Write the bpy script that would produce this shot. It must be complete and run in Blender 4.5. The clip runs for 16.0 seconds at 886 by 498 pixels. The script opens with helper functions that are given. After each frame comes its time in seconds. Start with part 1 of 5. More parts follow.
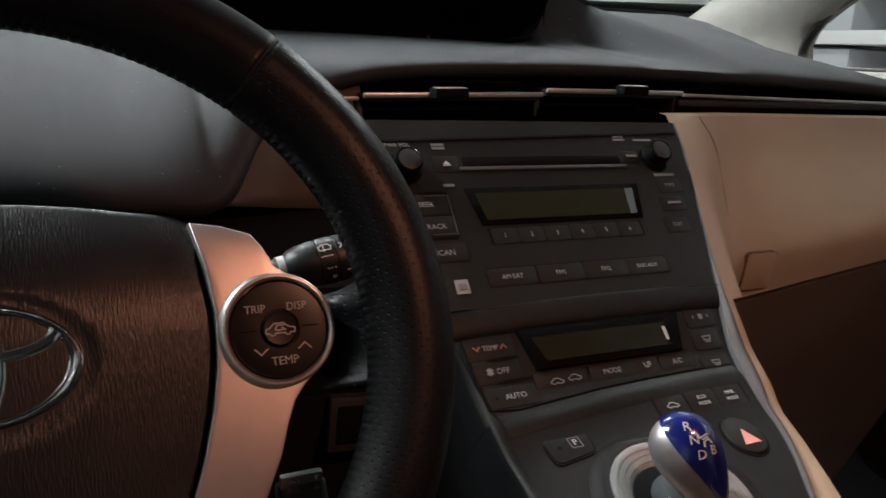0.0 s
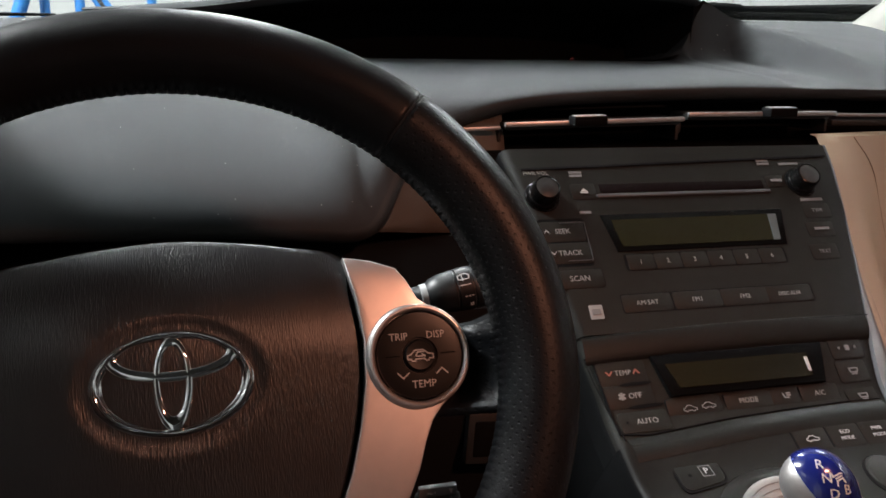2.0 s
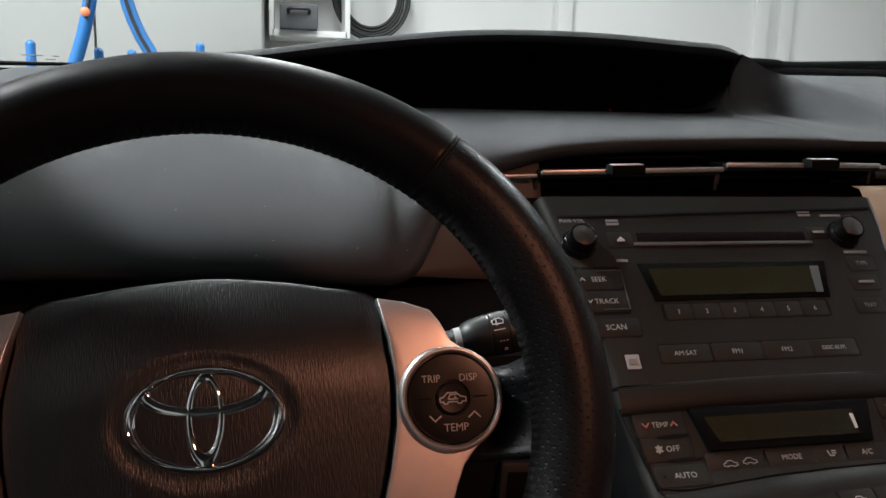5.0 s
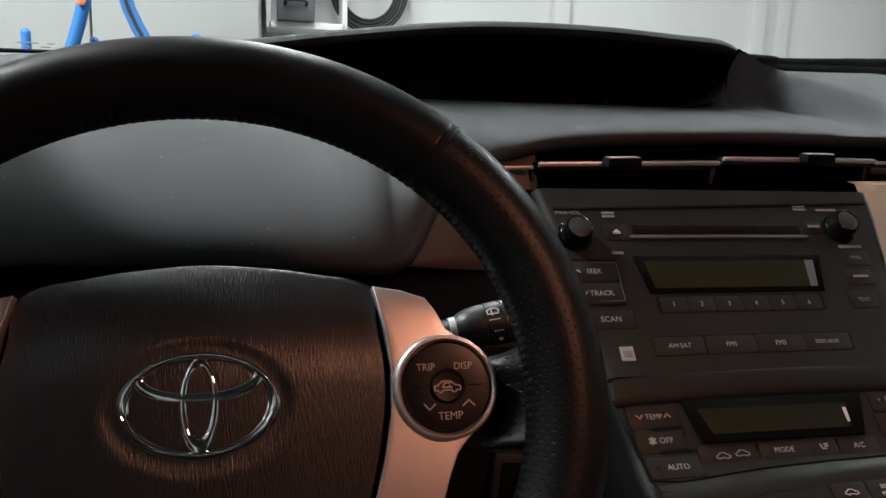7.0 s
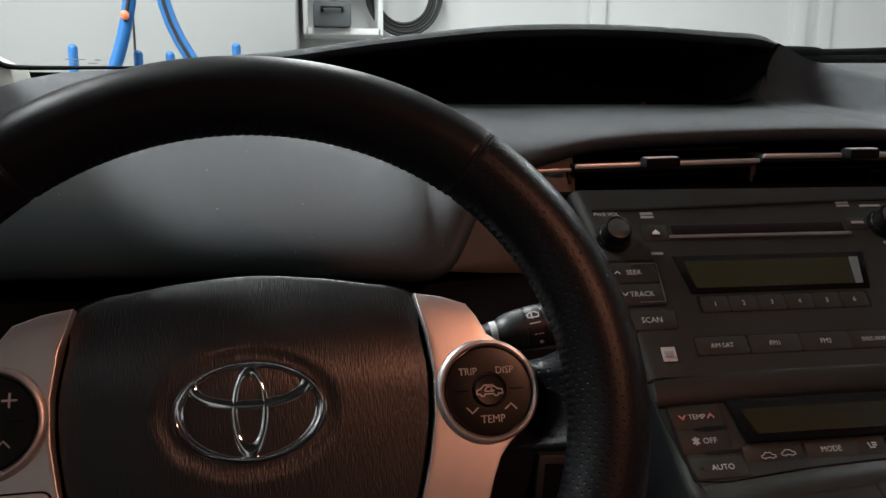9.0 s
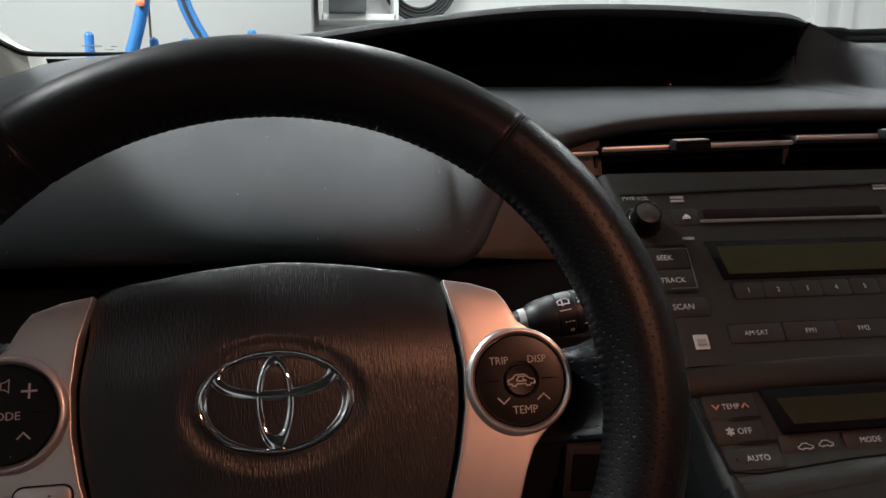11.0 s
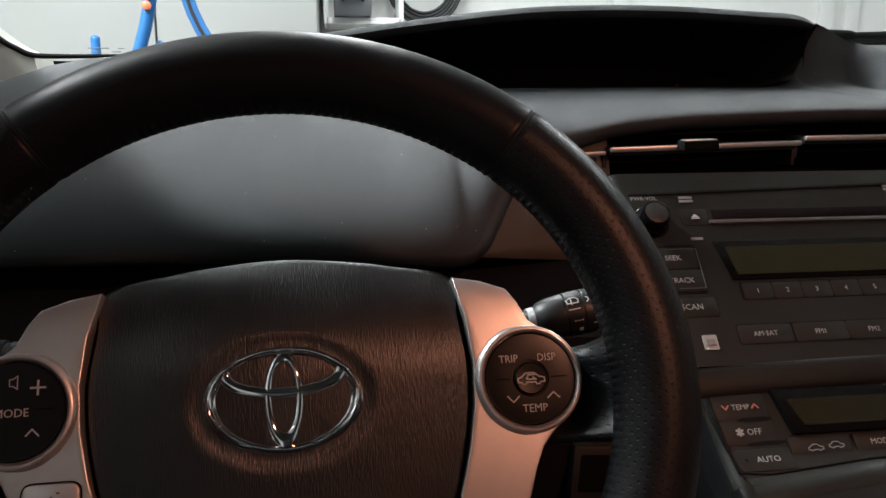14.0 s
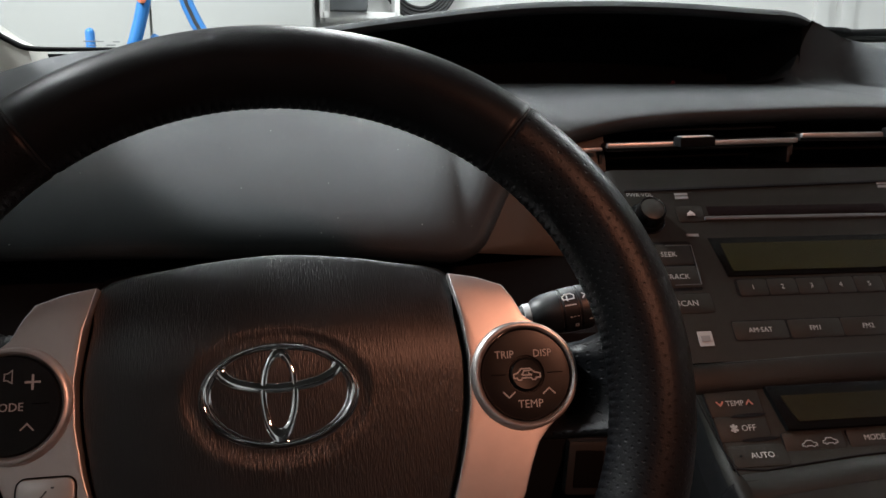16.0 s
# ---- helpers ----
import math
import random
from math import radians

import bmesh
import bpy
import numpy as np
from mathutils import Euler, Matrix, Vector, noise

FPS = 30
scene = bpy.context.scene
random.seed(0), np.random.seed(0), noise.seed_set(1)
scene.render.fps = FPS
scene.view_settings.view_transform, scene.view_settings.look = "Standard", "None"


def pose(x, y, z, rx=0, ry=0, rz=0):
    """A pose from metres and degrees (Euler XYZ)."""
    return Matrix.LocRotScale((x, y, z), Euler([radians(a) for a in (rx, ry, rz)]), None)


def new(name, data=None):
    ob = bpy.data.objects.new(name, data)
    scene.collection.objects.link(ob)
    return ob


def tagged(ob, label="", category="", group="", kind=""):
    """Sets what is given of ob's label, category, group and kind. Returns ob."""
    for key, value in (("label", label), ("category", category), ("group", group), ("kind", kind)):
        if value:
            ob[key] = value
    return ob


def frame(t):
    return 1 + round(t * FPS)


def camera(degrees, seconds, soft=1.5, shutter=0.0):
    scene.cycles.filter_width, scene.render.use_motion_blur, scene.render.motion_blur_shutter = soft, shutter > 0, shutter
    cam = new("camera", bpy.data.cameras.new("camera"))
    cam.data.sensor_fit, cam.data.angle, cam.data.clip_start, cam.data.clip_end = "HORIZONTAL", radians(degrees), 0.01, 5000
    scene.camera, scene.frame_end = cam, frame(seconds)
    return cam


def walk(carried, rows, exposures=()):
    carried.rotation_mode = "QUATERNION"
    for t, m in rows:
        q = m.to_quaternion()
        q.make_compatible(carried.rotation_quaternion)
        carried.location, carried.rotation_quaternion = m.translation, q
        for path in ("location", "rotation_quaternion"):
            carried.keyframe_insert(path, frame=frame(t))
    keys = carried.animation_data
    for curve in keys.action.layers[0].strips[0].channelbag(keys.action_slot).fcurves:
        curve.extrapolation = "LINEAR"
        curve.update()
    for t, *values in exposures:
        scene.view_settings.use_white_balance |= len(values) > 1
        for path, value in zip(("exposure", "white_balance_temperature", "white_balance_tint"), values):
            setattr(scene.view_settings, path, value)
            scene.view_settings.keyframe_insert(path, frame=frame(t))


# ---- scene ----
cam = camera(58.55, 16.0, soft=1.5, shutter=0.4)
# seconds, place in metres, then the turn as Euler degrees
PATH = [
    (0.0, 0.0365, -0.3182, 0.9935, 76.12, -2.73, -24.74),
    (0.5, 0.0378, -0.3250, 0.9955, 75.91, -3.45, -26.79),
    (1.0, 0.0349, -0.3360, 1.0055, 75.07, -2.82, -23.18),
    (1.5, 0.0351, -0.3399, 1.0106, 74.66, -1.60, -16.71),
    (2.0, 0.0349, -0.3435, 1.0158, 75.98, -0.93, -14.09),
    (2.5, 0.0340, -0.3427, 1.0124, 77.41, -0.83, -12.69),
    (3.0, 0.0341, -0.3435, 1.0124, 78.31, -1.00, -12.05),
    (3.5, 0.0353, -0.3444, 1.0127, 79.13, -1.06, -11.80),
    (6.0, 0.0353, -0.3444, 1.0083, 79.79, -1.49, -11.21),
    (6.5, 0.0348, -0.3437, 1.0076, 79.57, -1.84, -11.50),
    (7.0, 0.0350, -0.3444, 1.0076, 79.36, -2.00, -11.58),
    (7.5, 0.0332, -0.3479, 1.0075, 79.18, -2.08, -11.09),
    (8.0, 0.0336, -0.3514, 1.0104, 79.32, -1.65, -10.22),
    (8.5, 0.0338, -0.3514, 1.0112, 79.31, -0.84, -9.64),
    (9.0, 0.0338, -0.3515, 1.0123, 79.32, -0.29, -8.95),
    (11.5, 0.0284, -0.3361, 1.0079, 78.27, 0.20, -7.82),
    (12.0, 0.0283, -0.3442, 1.0072, 78.71, 0.36, -7.68),
    (12.5, 0.0275, -0.3406, 1.0063, 78.65, 0.30, -7.55),
    (13.0, 0.0274, -0.3380, 1.0053, 78.56, 0.23, -7.62),
    (13.5, 0.0269, -0.3384, 1.0064, 78.77, 0.22, -7.63),
    (14.0, 0.0267, -0.3366, 1.0055, 78.69, 0.09, -7.61),
    (14.5, 0.0265, -0.3362, 1.0052, 78.54, -0.06, -7.66),
    (15.0, 0.0262, -0.3354, 1.0051, 78.25, -0.17, -7.74),
    (15.5, 0.0259, -0.3352, 1.0052, 78.34, -0.22, -7.84),
    (16.0, 0.0262, -0.3363, 1.0056, 78.35, -0.20, -7.91),
]
walk(cam, [(t, pose(*row)) for t, *row in PATH],
     [(0.0, 0.0), (0.5, 0.15), (1.0, 0.26), (1.5, 0.45), (2.0, 0.56), (2.5, 0.38), (3.5, 0.20), (6.0, 0.12), (9.0, 0.10), (11.5, 0.30), (13.0, 0.36), (16.0, 0.33)])

# ---------------------------------------------------------------- light
world = bpy.data.worlds.new("world")
scene.world = world
world.use_nodes = True
world.node_tree.nodes["Background"].inputs[0].default_value = (0.75, 0.85, 1.0, 1)
world.node_tree.nodes["Background"].inputs[1].default_value = 0.05


def lamp(name, kind, energy, color, m, size=0.1, size_y=None, spread=None):
    data = bpy.data.lights.new(name, kind)
    data.energy, data.color = energy, color
    if kind == "AREA":
        data.size = size
        if size_y:
            data.shape, data.size_y = "RECTANGLE", size_y
    else:
        data.shadow_soft_size = size
    ob = new(name, data)
    ob.matrix_world = m
    return tagged(ob, kind="structure")


# five added, unseen battens under the garage ceiling; warm dome lamp in the car's roof
lamp("added_batten_light", "AREA", 116, (0.94, 0.985, 1.0), pose(-1.22, 0.85, 2.38, 0, 0, 18), 0.10, 1.0)
lamp("added_batten_light", "AREA", 22, (0.94, 0.985, 1.0), pose(1.95, 1.65, 2.38), 0.16, 1.1)
lamp("added_batten_light", "AREA", 26, (0.94, 0.985, 1.0), pose(0.20, 1.90, 2.38), 0.16, 1.1)
lamp("added_batten_light", "AREA", 10, (0.96, 0.985, 1.0), pose(2.85, -0.5, 2.38), 0.16, 1.2)
lamp("added_batten_light", "AREA", 2.0, (0.96, 0.985, 1.0), pose(-2.0, -0.8, 2.38), 0.16, 1.2)
lamp("dome_light", "AREA", 3.6, (1.0, 0.40, 0.24), pose(0.42, -0.46, 1.322), 0.10, 0.05)

# ---------------------------------------------------------------- materials
MATS = {}


def mat(name, color, rough=0.5, metal=0.0, var=0.12, scale=40.0, bump=0.0, bump_scale=600.0, stretch=(1, 1, 1),
        coat=0.0, speck=0.0, spec=0.5, detail=4.0):
    """A surface with blotches at one scale and grain at another; speck adds light dust motes."""
    m = bpy.data.materials.new(name)
    m.use_nodes = True
    nt = m.node_tree
    b = nt.nodes["Principled BSDF"]
    b.inputs["Metallic"].default_value = metal
    b.inputs["Coat Weight"].default_value = coat
    b.inputs["Specular IOR Level"].default_value = spec
    tc = nt.nodes.new("ShaderNodeTexCoord")
    mp = nt.nodes.new("ShaderNodeMapping")
    mp.inputs["Scale"].default_value = stretch
    nt.links.new(tc.outputs["Object"], mp.inputs[0])
    n1 = nt.nodes.new("ShaderNodeTexNoise")
    n1.inputs["Scale"].default_value = scale
    n1.inputs["Detail"].default_value = detail
    nt.links.new(tc.outputs["Object"], n1.inputs["Vector"])
    ramp = nt.nodes.new("ShaderNodeMix")
    ramp.data_type = "RGBA"
    ramp.inputs[6].default_value = (*[max(0, c * (1 - var)) for c in color], 1)
    ramp.inputs[7].default_value = (*[min(1, c * (1 + var)) for c in color], 1)
    nt.links.new(n1.outputs["Fac"], ramp.inputs[0])
    out = ramp.outputs[2]
    if speck:
        v = nt.nodes.new("ShaderNodeTexVoronoi")
        v.inputs["Scale"].default_value = 105
        nt.links.new(tc.outputs["Object"], v.inputs["Vector"])
        lt = nt.nodes.new("ShaderNodeMath")
        lt.operation, lt.inputs[1].default_value = "LESS_THAN", speck
        nt.links.new(v.outputs["Distance"], lt.inputs[0])
        mx = nt.nodes.new("ShaderNodeMix")
        mx.data_type = "RGBA"
        mx.inputs[7].default_value = (0.30, 0.30, 0.29, 1)
        nt.links.new(lt.outputs[0], mx.inputs[0])
        nt.links.new(out, mx.inputs[6])
        out = mx.outputs[2]
    nt.links.new(out, b.inputs["Base Color"])
    mr = nt.nodes.new("ShaderNodeMapRange")
    mr.inputs["To Min"].default_value = max(0.02, rough * 0.88)
    mr.inputs["To Max"].default_value = min(1, rough * 1.12)
    nt.links.new(n1.outputs["Fac"], mr.inputs["Value"])
    nt.links.new(mr.outputs[0], b.inputs["Roughness"])
    if bump:
        n2 = nt.nodes.new("ShaderNodeTexNoise")
        n2.inputs["Scale"].default_value = bump_scale
        n2.inputs["Detail"].default_value = 3
        nt.links.new(mp.outputs[0], n2.inputs["Vector"])
        bp = nt.nodes.new("ShaderNodeBump")
        bp.inputs["Strength"].default_value = bump
        bp.inputs["Distance"].default_value = 0.001
        nt.links.new(n2.outputs["Fac"], bp.inputs["Height"])
        nt.links.new(bp.outputs[0], b.inputs["Normal"])
    MATS[name] = m
    return m


LEATHER = mat("leather_black", (0.0046, 0.0050, 0.0058), 0.36, spec=0.145, var=0.2, scale=90, bump=0.16, bump_scale=1500)
PADSKIN = mat("grained_pad", (0.0078, 0.0088, 0.0100), 0.33, spec=0.42, var=0.15, scale=60, bump=0.40, bump_scale=980, stretch=(1.6, 0.20, 0))
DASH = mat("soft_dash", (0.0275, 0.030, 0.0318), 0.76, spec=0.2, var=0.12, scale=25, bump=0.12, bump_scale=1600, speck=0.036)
DASHLOW = mat("dark_trim_and_lip_shade", (0.011, 0.0115, 0.0115), 0.6, bump=0.25, bump_scale=1100)
BLACK = mat("black_plastic", (0.016, 0.0155, 0.015), 0.45, bump=0.1, bump_scale=900)
KEYPAD = mat("key_rubber", (0.0042, 0.0042, 0.0044), 0.34, var=0.12, scale=200, spec=0.22)
STALK = mat("stalk_plastic", (0.006, 0.007, 0.008), 0.42, var=0.15, scale=120, spec=0.32, bump=0.1, bump_scale=1400)
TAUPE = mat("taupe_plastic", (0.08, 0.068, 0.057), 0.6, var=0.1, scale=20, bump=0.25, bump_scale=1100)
SEAMLINE = mat("seam_line", (0.17, 0.13, 0.09), 0.7, var=0.1)
BROWN = mat("brown_plastic", (0.105, 0.074, 0.053), 0.6, var=0.12, scale=20, bump=0.25, bump_scale=1100)
RINGMETAL = mat("turned_ring", (0.20, 0.19, 0.18), 0.42, metal=0.4, var=0.06, scale=150)
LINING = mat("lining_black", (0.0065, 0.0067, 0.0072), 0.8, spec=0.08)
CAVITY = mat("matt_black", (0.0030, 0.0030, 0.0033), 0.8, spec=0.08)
CONSOLE = mat("satin_console", (0.0066, 0.0062, 0.0053), 0.46, spec=0.13, var=0.12, scale=120, bump=0.1, bump_scale=1600)
FACE = mat("grey_face_plastic", (0.0082, 0.0079, 0.0066), 0.54, spec=0.12, var=0.12, scale=120, bump=0.15, bump_scale=1600)
BUTTON = mat("button_plastic", (0.0096, 0.0087, 0.0072), 0.5, spec=0.12, var=0.1, scale=200, bump=0.1, bump_scale=1600)
SILVER = mat("silver_paint", (0.58, 0.55, 0.54), 0.40, metal=0.9, var=0.05, scale=300, bump=0.05, bump_scale=2500)
SATIN = mat("satin_edge", (0.12, 0.12, 0.124), 0.38, metal=0.3, var=0.08, scale=80)
CHROME = mat("chrome", (0.85, 0.85, 0.86), 0.05, metal=1.0, var=0.03)
KNOBFACE = mat("knob_satin", (0.014, 0.013, 0.012), 0.42, spec=0.3, var=0.1, scale=300)
STRIP = mat("brushed_strip", (0.48, 0.47, 0.47), 0.38, metal=0.85, var=0.06, scale=200)
BEIGE = mat("beige_plastic", (0.32, 0.26, 0.18), 0.55, var=0.1, scale=18, bump=0.25, bump_scale=1100)
PRINT = mat("white_print", (0.34, 0.34, 0.34), 0.6, var=0.06, scale=400)
SOFTPRINT = mat("soft_print", (0.19, 0.19, 0.185), 0.6, var=0.08, scale=400)
DIMPRINT = mat("grey_print", (0.11, 0.11, 0.11), 0.6, var=0.08, scale=400)
REDPRINT = mat("red_print", (0.22, 0.065, 0.045), 0.5, var=0.1)
ORANGE = mat("orange_print", (0.75, 0.20, 0.09), 0.5, var=0.05)
BLUE = mat("blue_knob", (0.005, 0.009, 0.085), 0.16, var=0.2, scale=30, coat=0.8)
LCD = mat("lcd_glass", (0.0115, 0.0108, 0.0036), 0.22, var=0.1, scale=15, coat=0.30)
LCDDARK = mat("lcd_dark_glass", (0.0078, 0.0072, 0.0026), 0.22, var=0.1, scale=15, coat=0.22)
LCDEND = mat("lcd_edge", (0.060, 0.072, 0.074), 0.3, var=0.1)
KEYEDGE = mat("key_edge", (0.034, 0.034, 0.036), 0.45, var=0.1, scale=200)
GLOSS = mat("gloss_black", (0.003, 0.003, 0.003), 0.15, var=0.1, spec=0.12)
PINK = mat("hazard_triangle", (0.55, 0.22, 0.19), 0.5)
THREAD = mat("thread", (0.007, 0.007, 0.0075), 0.6, bump=0.3, bump_scale=3000, spec=0.2)
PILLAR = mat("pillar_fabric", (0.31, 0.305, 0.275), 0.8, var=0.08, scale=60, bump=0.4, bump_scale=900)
# unseen roof lining, darkened to cut bounce light and the badge's reflections
HEADLINER = mat("darkened_headliner", (0.085, 0.082, 0.075), 0.9, var=0.08, scale=60, bump=0.4, bump_scale=900)
WALL = mat("painted_wall", (0.72, 0.72, 0.71), 0.6, var=0.04, scale=1.5, bump=0.15, bump_scale=60)
CABINET = mat("white_laminate", (0.74, 0.74, 0.73), 0.45, var=0.03, scale=3)
CONCRETE = mat("concrete", (0.30, 0.30, 0.29), 0.8, var=0.15, scale=2.5, bump=0.4, bump_scale=40)
BLUEPAINT = mat("blue_paint", (0.022, 0.145, 0.40), 0.4, var=0.12, scale=9)
RUBBER = mat("rubber", (0.02, 0.02, 0.021), 0.6, var=0.2, scale=30)
GREYBIN = mat("grey_bin", (0.46, 0.48, 0.50), 0.5, var=0.1, scale=6)
GREYBOX = mat("grey_case", (0.08, 0.085, 0.09), 0.5, var=0.2, scale=9)


def perforated(coords="UV", turn=45.0):
    """Black leather with rows of punched holes, laid out along the rim by its uv map (in metres)."""
    m = LEATHER.copy()
    m.name = "leather_perforated"
    nt = m.node_tree
    b = nt.nodes["Principled BSDF"]
    uv = nt.nodes.new("ShaderNodeTexCoord")
    mp = nt.nodes.new("ShaderNodeMapping")
    mp.inputs["Rotation"].default_value = (0, 0, radians(turn))
    nt.links.new(uv.outputs[coords], mp.inputs[0])
    v = nt.nodes.new("ShaderNodeTexVoronoi")
    v.voronoi_dimensions = "2D"
    v.inputs["Scale"].default_value = 250
    v.inputs["Randomness"].default_value = 0
    nt.links.new(mp.outputs[0], v.inputs["Vector"])
    mr = nt.nodes.new("ShaderNodeMapRange")
    mr.inputs["From Min"].default_value, mr.inputs["From Max"].default_value = 0.13, 0.19
    nt.links.new(v.outputs["Distance"], mr.inputs["Value"])
    old = b.inputs["Base Color"].links[0].from_socket
    mx = nt.nodes.new("ShaderNodeMix")
    mx.data_type = "RGBA"
    mx.inputs[6].default_value = (0.002, 0.002, 0.002, 1)
    nt.links.new(mr.outputs[0], mx.inputs[0])
    nt.links.new(old, mx.inputs[7])
    nt.links.new(mx.outputs[2], b.inputs["Base Color"])
    bp = nt.nodes.new("ShaderNodeBump")
    bp.inputs["Strength"].default_value, bp.inputs["Distance"].default_value = 0.5, 0.0004
    nt.links.new(mr.outputs[0], bp.inputs["Height"])
    nt.links.new(b.inputs["Normal"].links[0].from_socket, bp.inputs["Normal"])
    nt.links.new(bp.outputs[0], b.inputs["Normal"])
    return m


PERF = perforated()
PERFO = perforated("Object", 0.0)


def glass(name, tint, rough=0.0):
    m = bpy.data.materials.new(name)
    m.use_nodes = True
    b = m.node_tree.nodes["Principled BSDF"]
    b.inputs["Base Color"].default_value = (*tint, 1)
    b.inputs["Transmission Weight"].default_value = 1
    b.inputs["Roughness"].default_value = rough
    b.inputs["IOR"].default_value = 1.03
    return m


PANE = glass("window_glass", (0.955, 0.97, 0.96))

# ---------------------------------------------------------------- mesh helpers


def empty(name, m, label, category, group="", kind=""):
    ob = new(name)
    ob.empty_display_size = 0.05
    ob.matrix_world = m
    return tagged(ob, label, category, group, kind)


def finish(bm, name, material, smooth=True):
    me = bpy.data.meshes.new(name)
    bmesh.ops.recalc_face_normals(bm, faces=bm.faces)
    bm.to_mesh(me)
    bm.free()
    for mm in (material if isinstance(material, (list, tuple)) else [material]):
        me.materials.append(mm)
    if smooth:
        me.polygons.foreach_set("use_smooth", [True] * len(me.polygons))
        me.set_sharp_from_angle(angle=radians(40))
    return me


def part(name, bm, material, parent=None, label="", smooth=True):
    """One mesh object; its coordinates are in its parent's frame."""
    ob = new(name, finish(bm, name, material, smooth) if isinstance(bm, bmesh.types.BMesh) else bm)
    ob.parent = parent
    return tagged(ob, label)


def box(sx, sy, sz, bevel=0.0, seg=2, m=None, bm=None):
    bm = bm or bmesh.new()
    r = bmesh.ops.create_cube(bm, size=1)
    vs = r["verts"]
    bmesh.ops.scale(bm, vec=(sx, sy, sz), verts=vs)
    if bevel:
        es = {e for v in vs for e in v.link_edges}
        r = bmesh.ops.bevel(bm, geom=list(es), offset=bevel, segments=seg, profile=0.6, affect="EDGES")
        vs = list({v for f in r["faces"] for v in f.verts} | {v for v in vs if v.is_valid})
    if m is not None:
        bmesh.ops.transform(bm, matrix=m, verts=vs)
    return bm


def slab(outline, z0, z1, bevel=0.0, seg=2, m=None, bm=None, dome=None):
    """A plate from an outline in xy, from z0 to z1, with its front edge rounded. dome(x, y) lifts the front."""
    bm = bm or bmesh.new()
    n = len(outline)
    c = Vector((sum(p[0] for p in outline) / n, sum(p[1] for p in outline) / n))
    rings = [(z0, 0.0), (z1 - bevel, 0.0)]
    for k in range(1, seg + 1):
        a = math.pi / 2 * k / seg
        rings.append((z1 - bevel + bevel * math.sin(a), bevel * (1 - math.cos(a))))
    if dome:
        rings += [(z1, -f) for f in (0.15, 0.35, 0.6, 0.85)]
    loops = []
    for z, inset in rings:
        loop = []
        for i, p in enumerate(outline):
            q = Vector(p)
            if inset < 0:
                q = q.lerp(c, -inset)
            elif inset:
                e = (Vector(outline[(i + 1) % n]) - Vector(outline[i - 1])).normalized()
                nrm = Vector((-e.y, e.x))
                q = q + nrm * inset if nrm.dot(c - q) > 0 else q - nrm * inset
            h = dome(q.x, q.y) if dome and z > z0 else 0
            loop.append(bm.verts.new((q.x, q.y, z + h)))
        loops.append(loop)
    for a, b in zip(loops, loops[1:]):
        for i in range(n):
            bm.faces.new((a[i], a[(i + 1) % n], b[(i + 1) % n], b[i]))
    bm.faces.new(loops[0][::-1])
    bm.faces.new(loops[-1])
    if m is not None:
        bmesh.ops.transform(bm, matrix=m, verts=[v for lp in loops for v in lp])
    return bm


def oval(rx, ry, n=40, cx=0.0, cy=0.0, turn=0.0):
    out = []
    for i in range(n):
        a = 2 * math.pi * i / n
        x, y = rx * math.cos(a), ry * math.sin(a)
        out.append((cx + x * math.cos(turn) - y * math.sin(turn), cy + x * math.sin(turn) + y * math.cos(turn)))
    return out


def rounded(w, h, r, n=4, cx=0.0, cy=0.0):
    out = []
    for k, (sx, sy) in enumerate(((1, 1), (-1, 1), (-1, -1), (1, -1))):
        for i in range(n + 1):
            a = math.pi / 2 * (k + i / n)
            out.append((cx + sx * (w / 2 - r) + r * math.cos(a), cy + sy * (h / 2 - r) + r * math.sin(a)))
    return out


def smooth_line(pts, n=8, closed=False):
    """Catmull-Rom through the points."""
    pts = [Vector(p) for p in pts]
    out, k = [], len(pts)
    for i in range(k if closed else k - 1):
        p0 = pts[(i - 1) % k] if closed or i else pts[0]
        p1, p2 = pts[i], pts[(i + 1) % k]
        p3 = pts[(i + 2) % k] if closed or i + 2 < k else pts[-1]
        for j in range(n):
            t = j / n
            out.append(0.5 * ((2 * p1) + (p2 - p0) * t + (2 * p0 - 5 * p1 + 4 * p2 - p3) * t * t + (3 * p1 - p0 - 3 * p2 + p3) * t ** 3))
    if not closed:
        out.append(pts[-1])
    return out


def tube(path, radius, n=12, closed=False, bm=None, flat=1.0, up=(0, 0, 1)):
    """A pipe along a path; radius is a number or a function of 0..1; flat squeezes it along up."""
    bm = bm or bmesh.new()
    path = [Vector(p) for p in path]
    k = len(path)
    loops = []
    for i, p in enumerate(path):
        a = path[(i + 1) % k] if closed or i + 1 < k else p
        b = path[i - 1] if closed or i else p
        t = (a - b).normalized()
        s = t.cross(Vector(up))
        s = s.normalized() if s.length > 1e-4 else t.orthogonal().normalized()
        w = s.cross(t)
        r = radius(i / max(1, k - 1)) if callable(radius) else radius
        loops.append([bm.verts.new(p + s * r * math.cos(2 * math.pi * j / n) + w * r * flat * math.sin(2 * math.pi * j / n)) for j in range(n)])
    for i in range(k if closed else k - 1):
        a, b = loops[i], loops[(i + 1) % k]
        for j in range(n):
            bm.faces.new((a[j], a[(j + 1) % n], b[(j + 1) % n], b[j]))
    if not closed:
        bm.faces.new(loops[0][::-1])
        bm.faces.new(loops[-1])
    return bm


def grid(rows, bm=None):
    bm = bm or bmesh.new()
    vs = [[bm.verts.new(p) for p in r] for r in rows]
    for a, b in zip(vs, vs[1:]):
        for j in range(len(a) - 1):
            bm.faces.new((a[j], a[j + 1], b[j + 1], b[j]))
    return bm


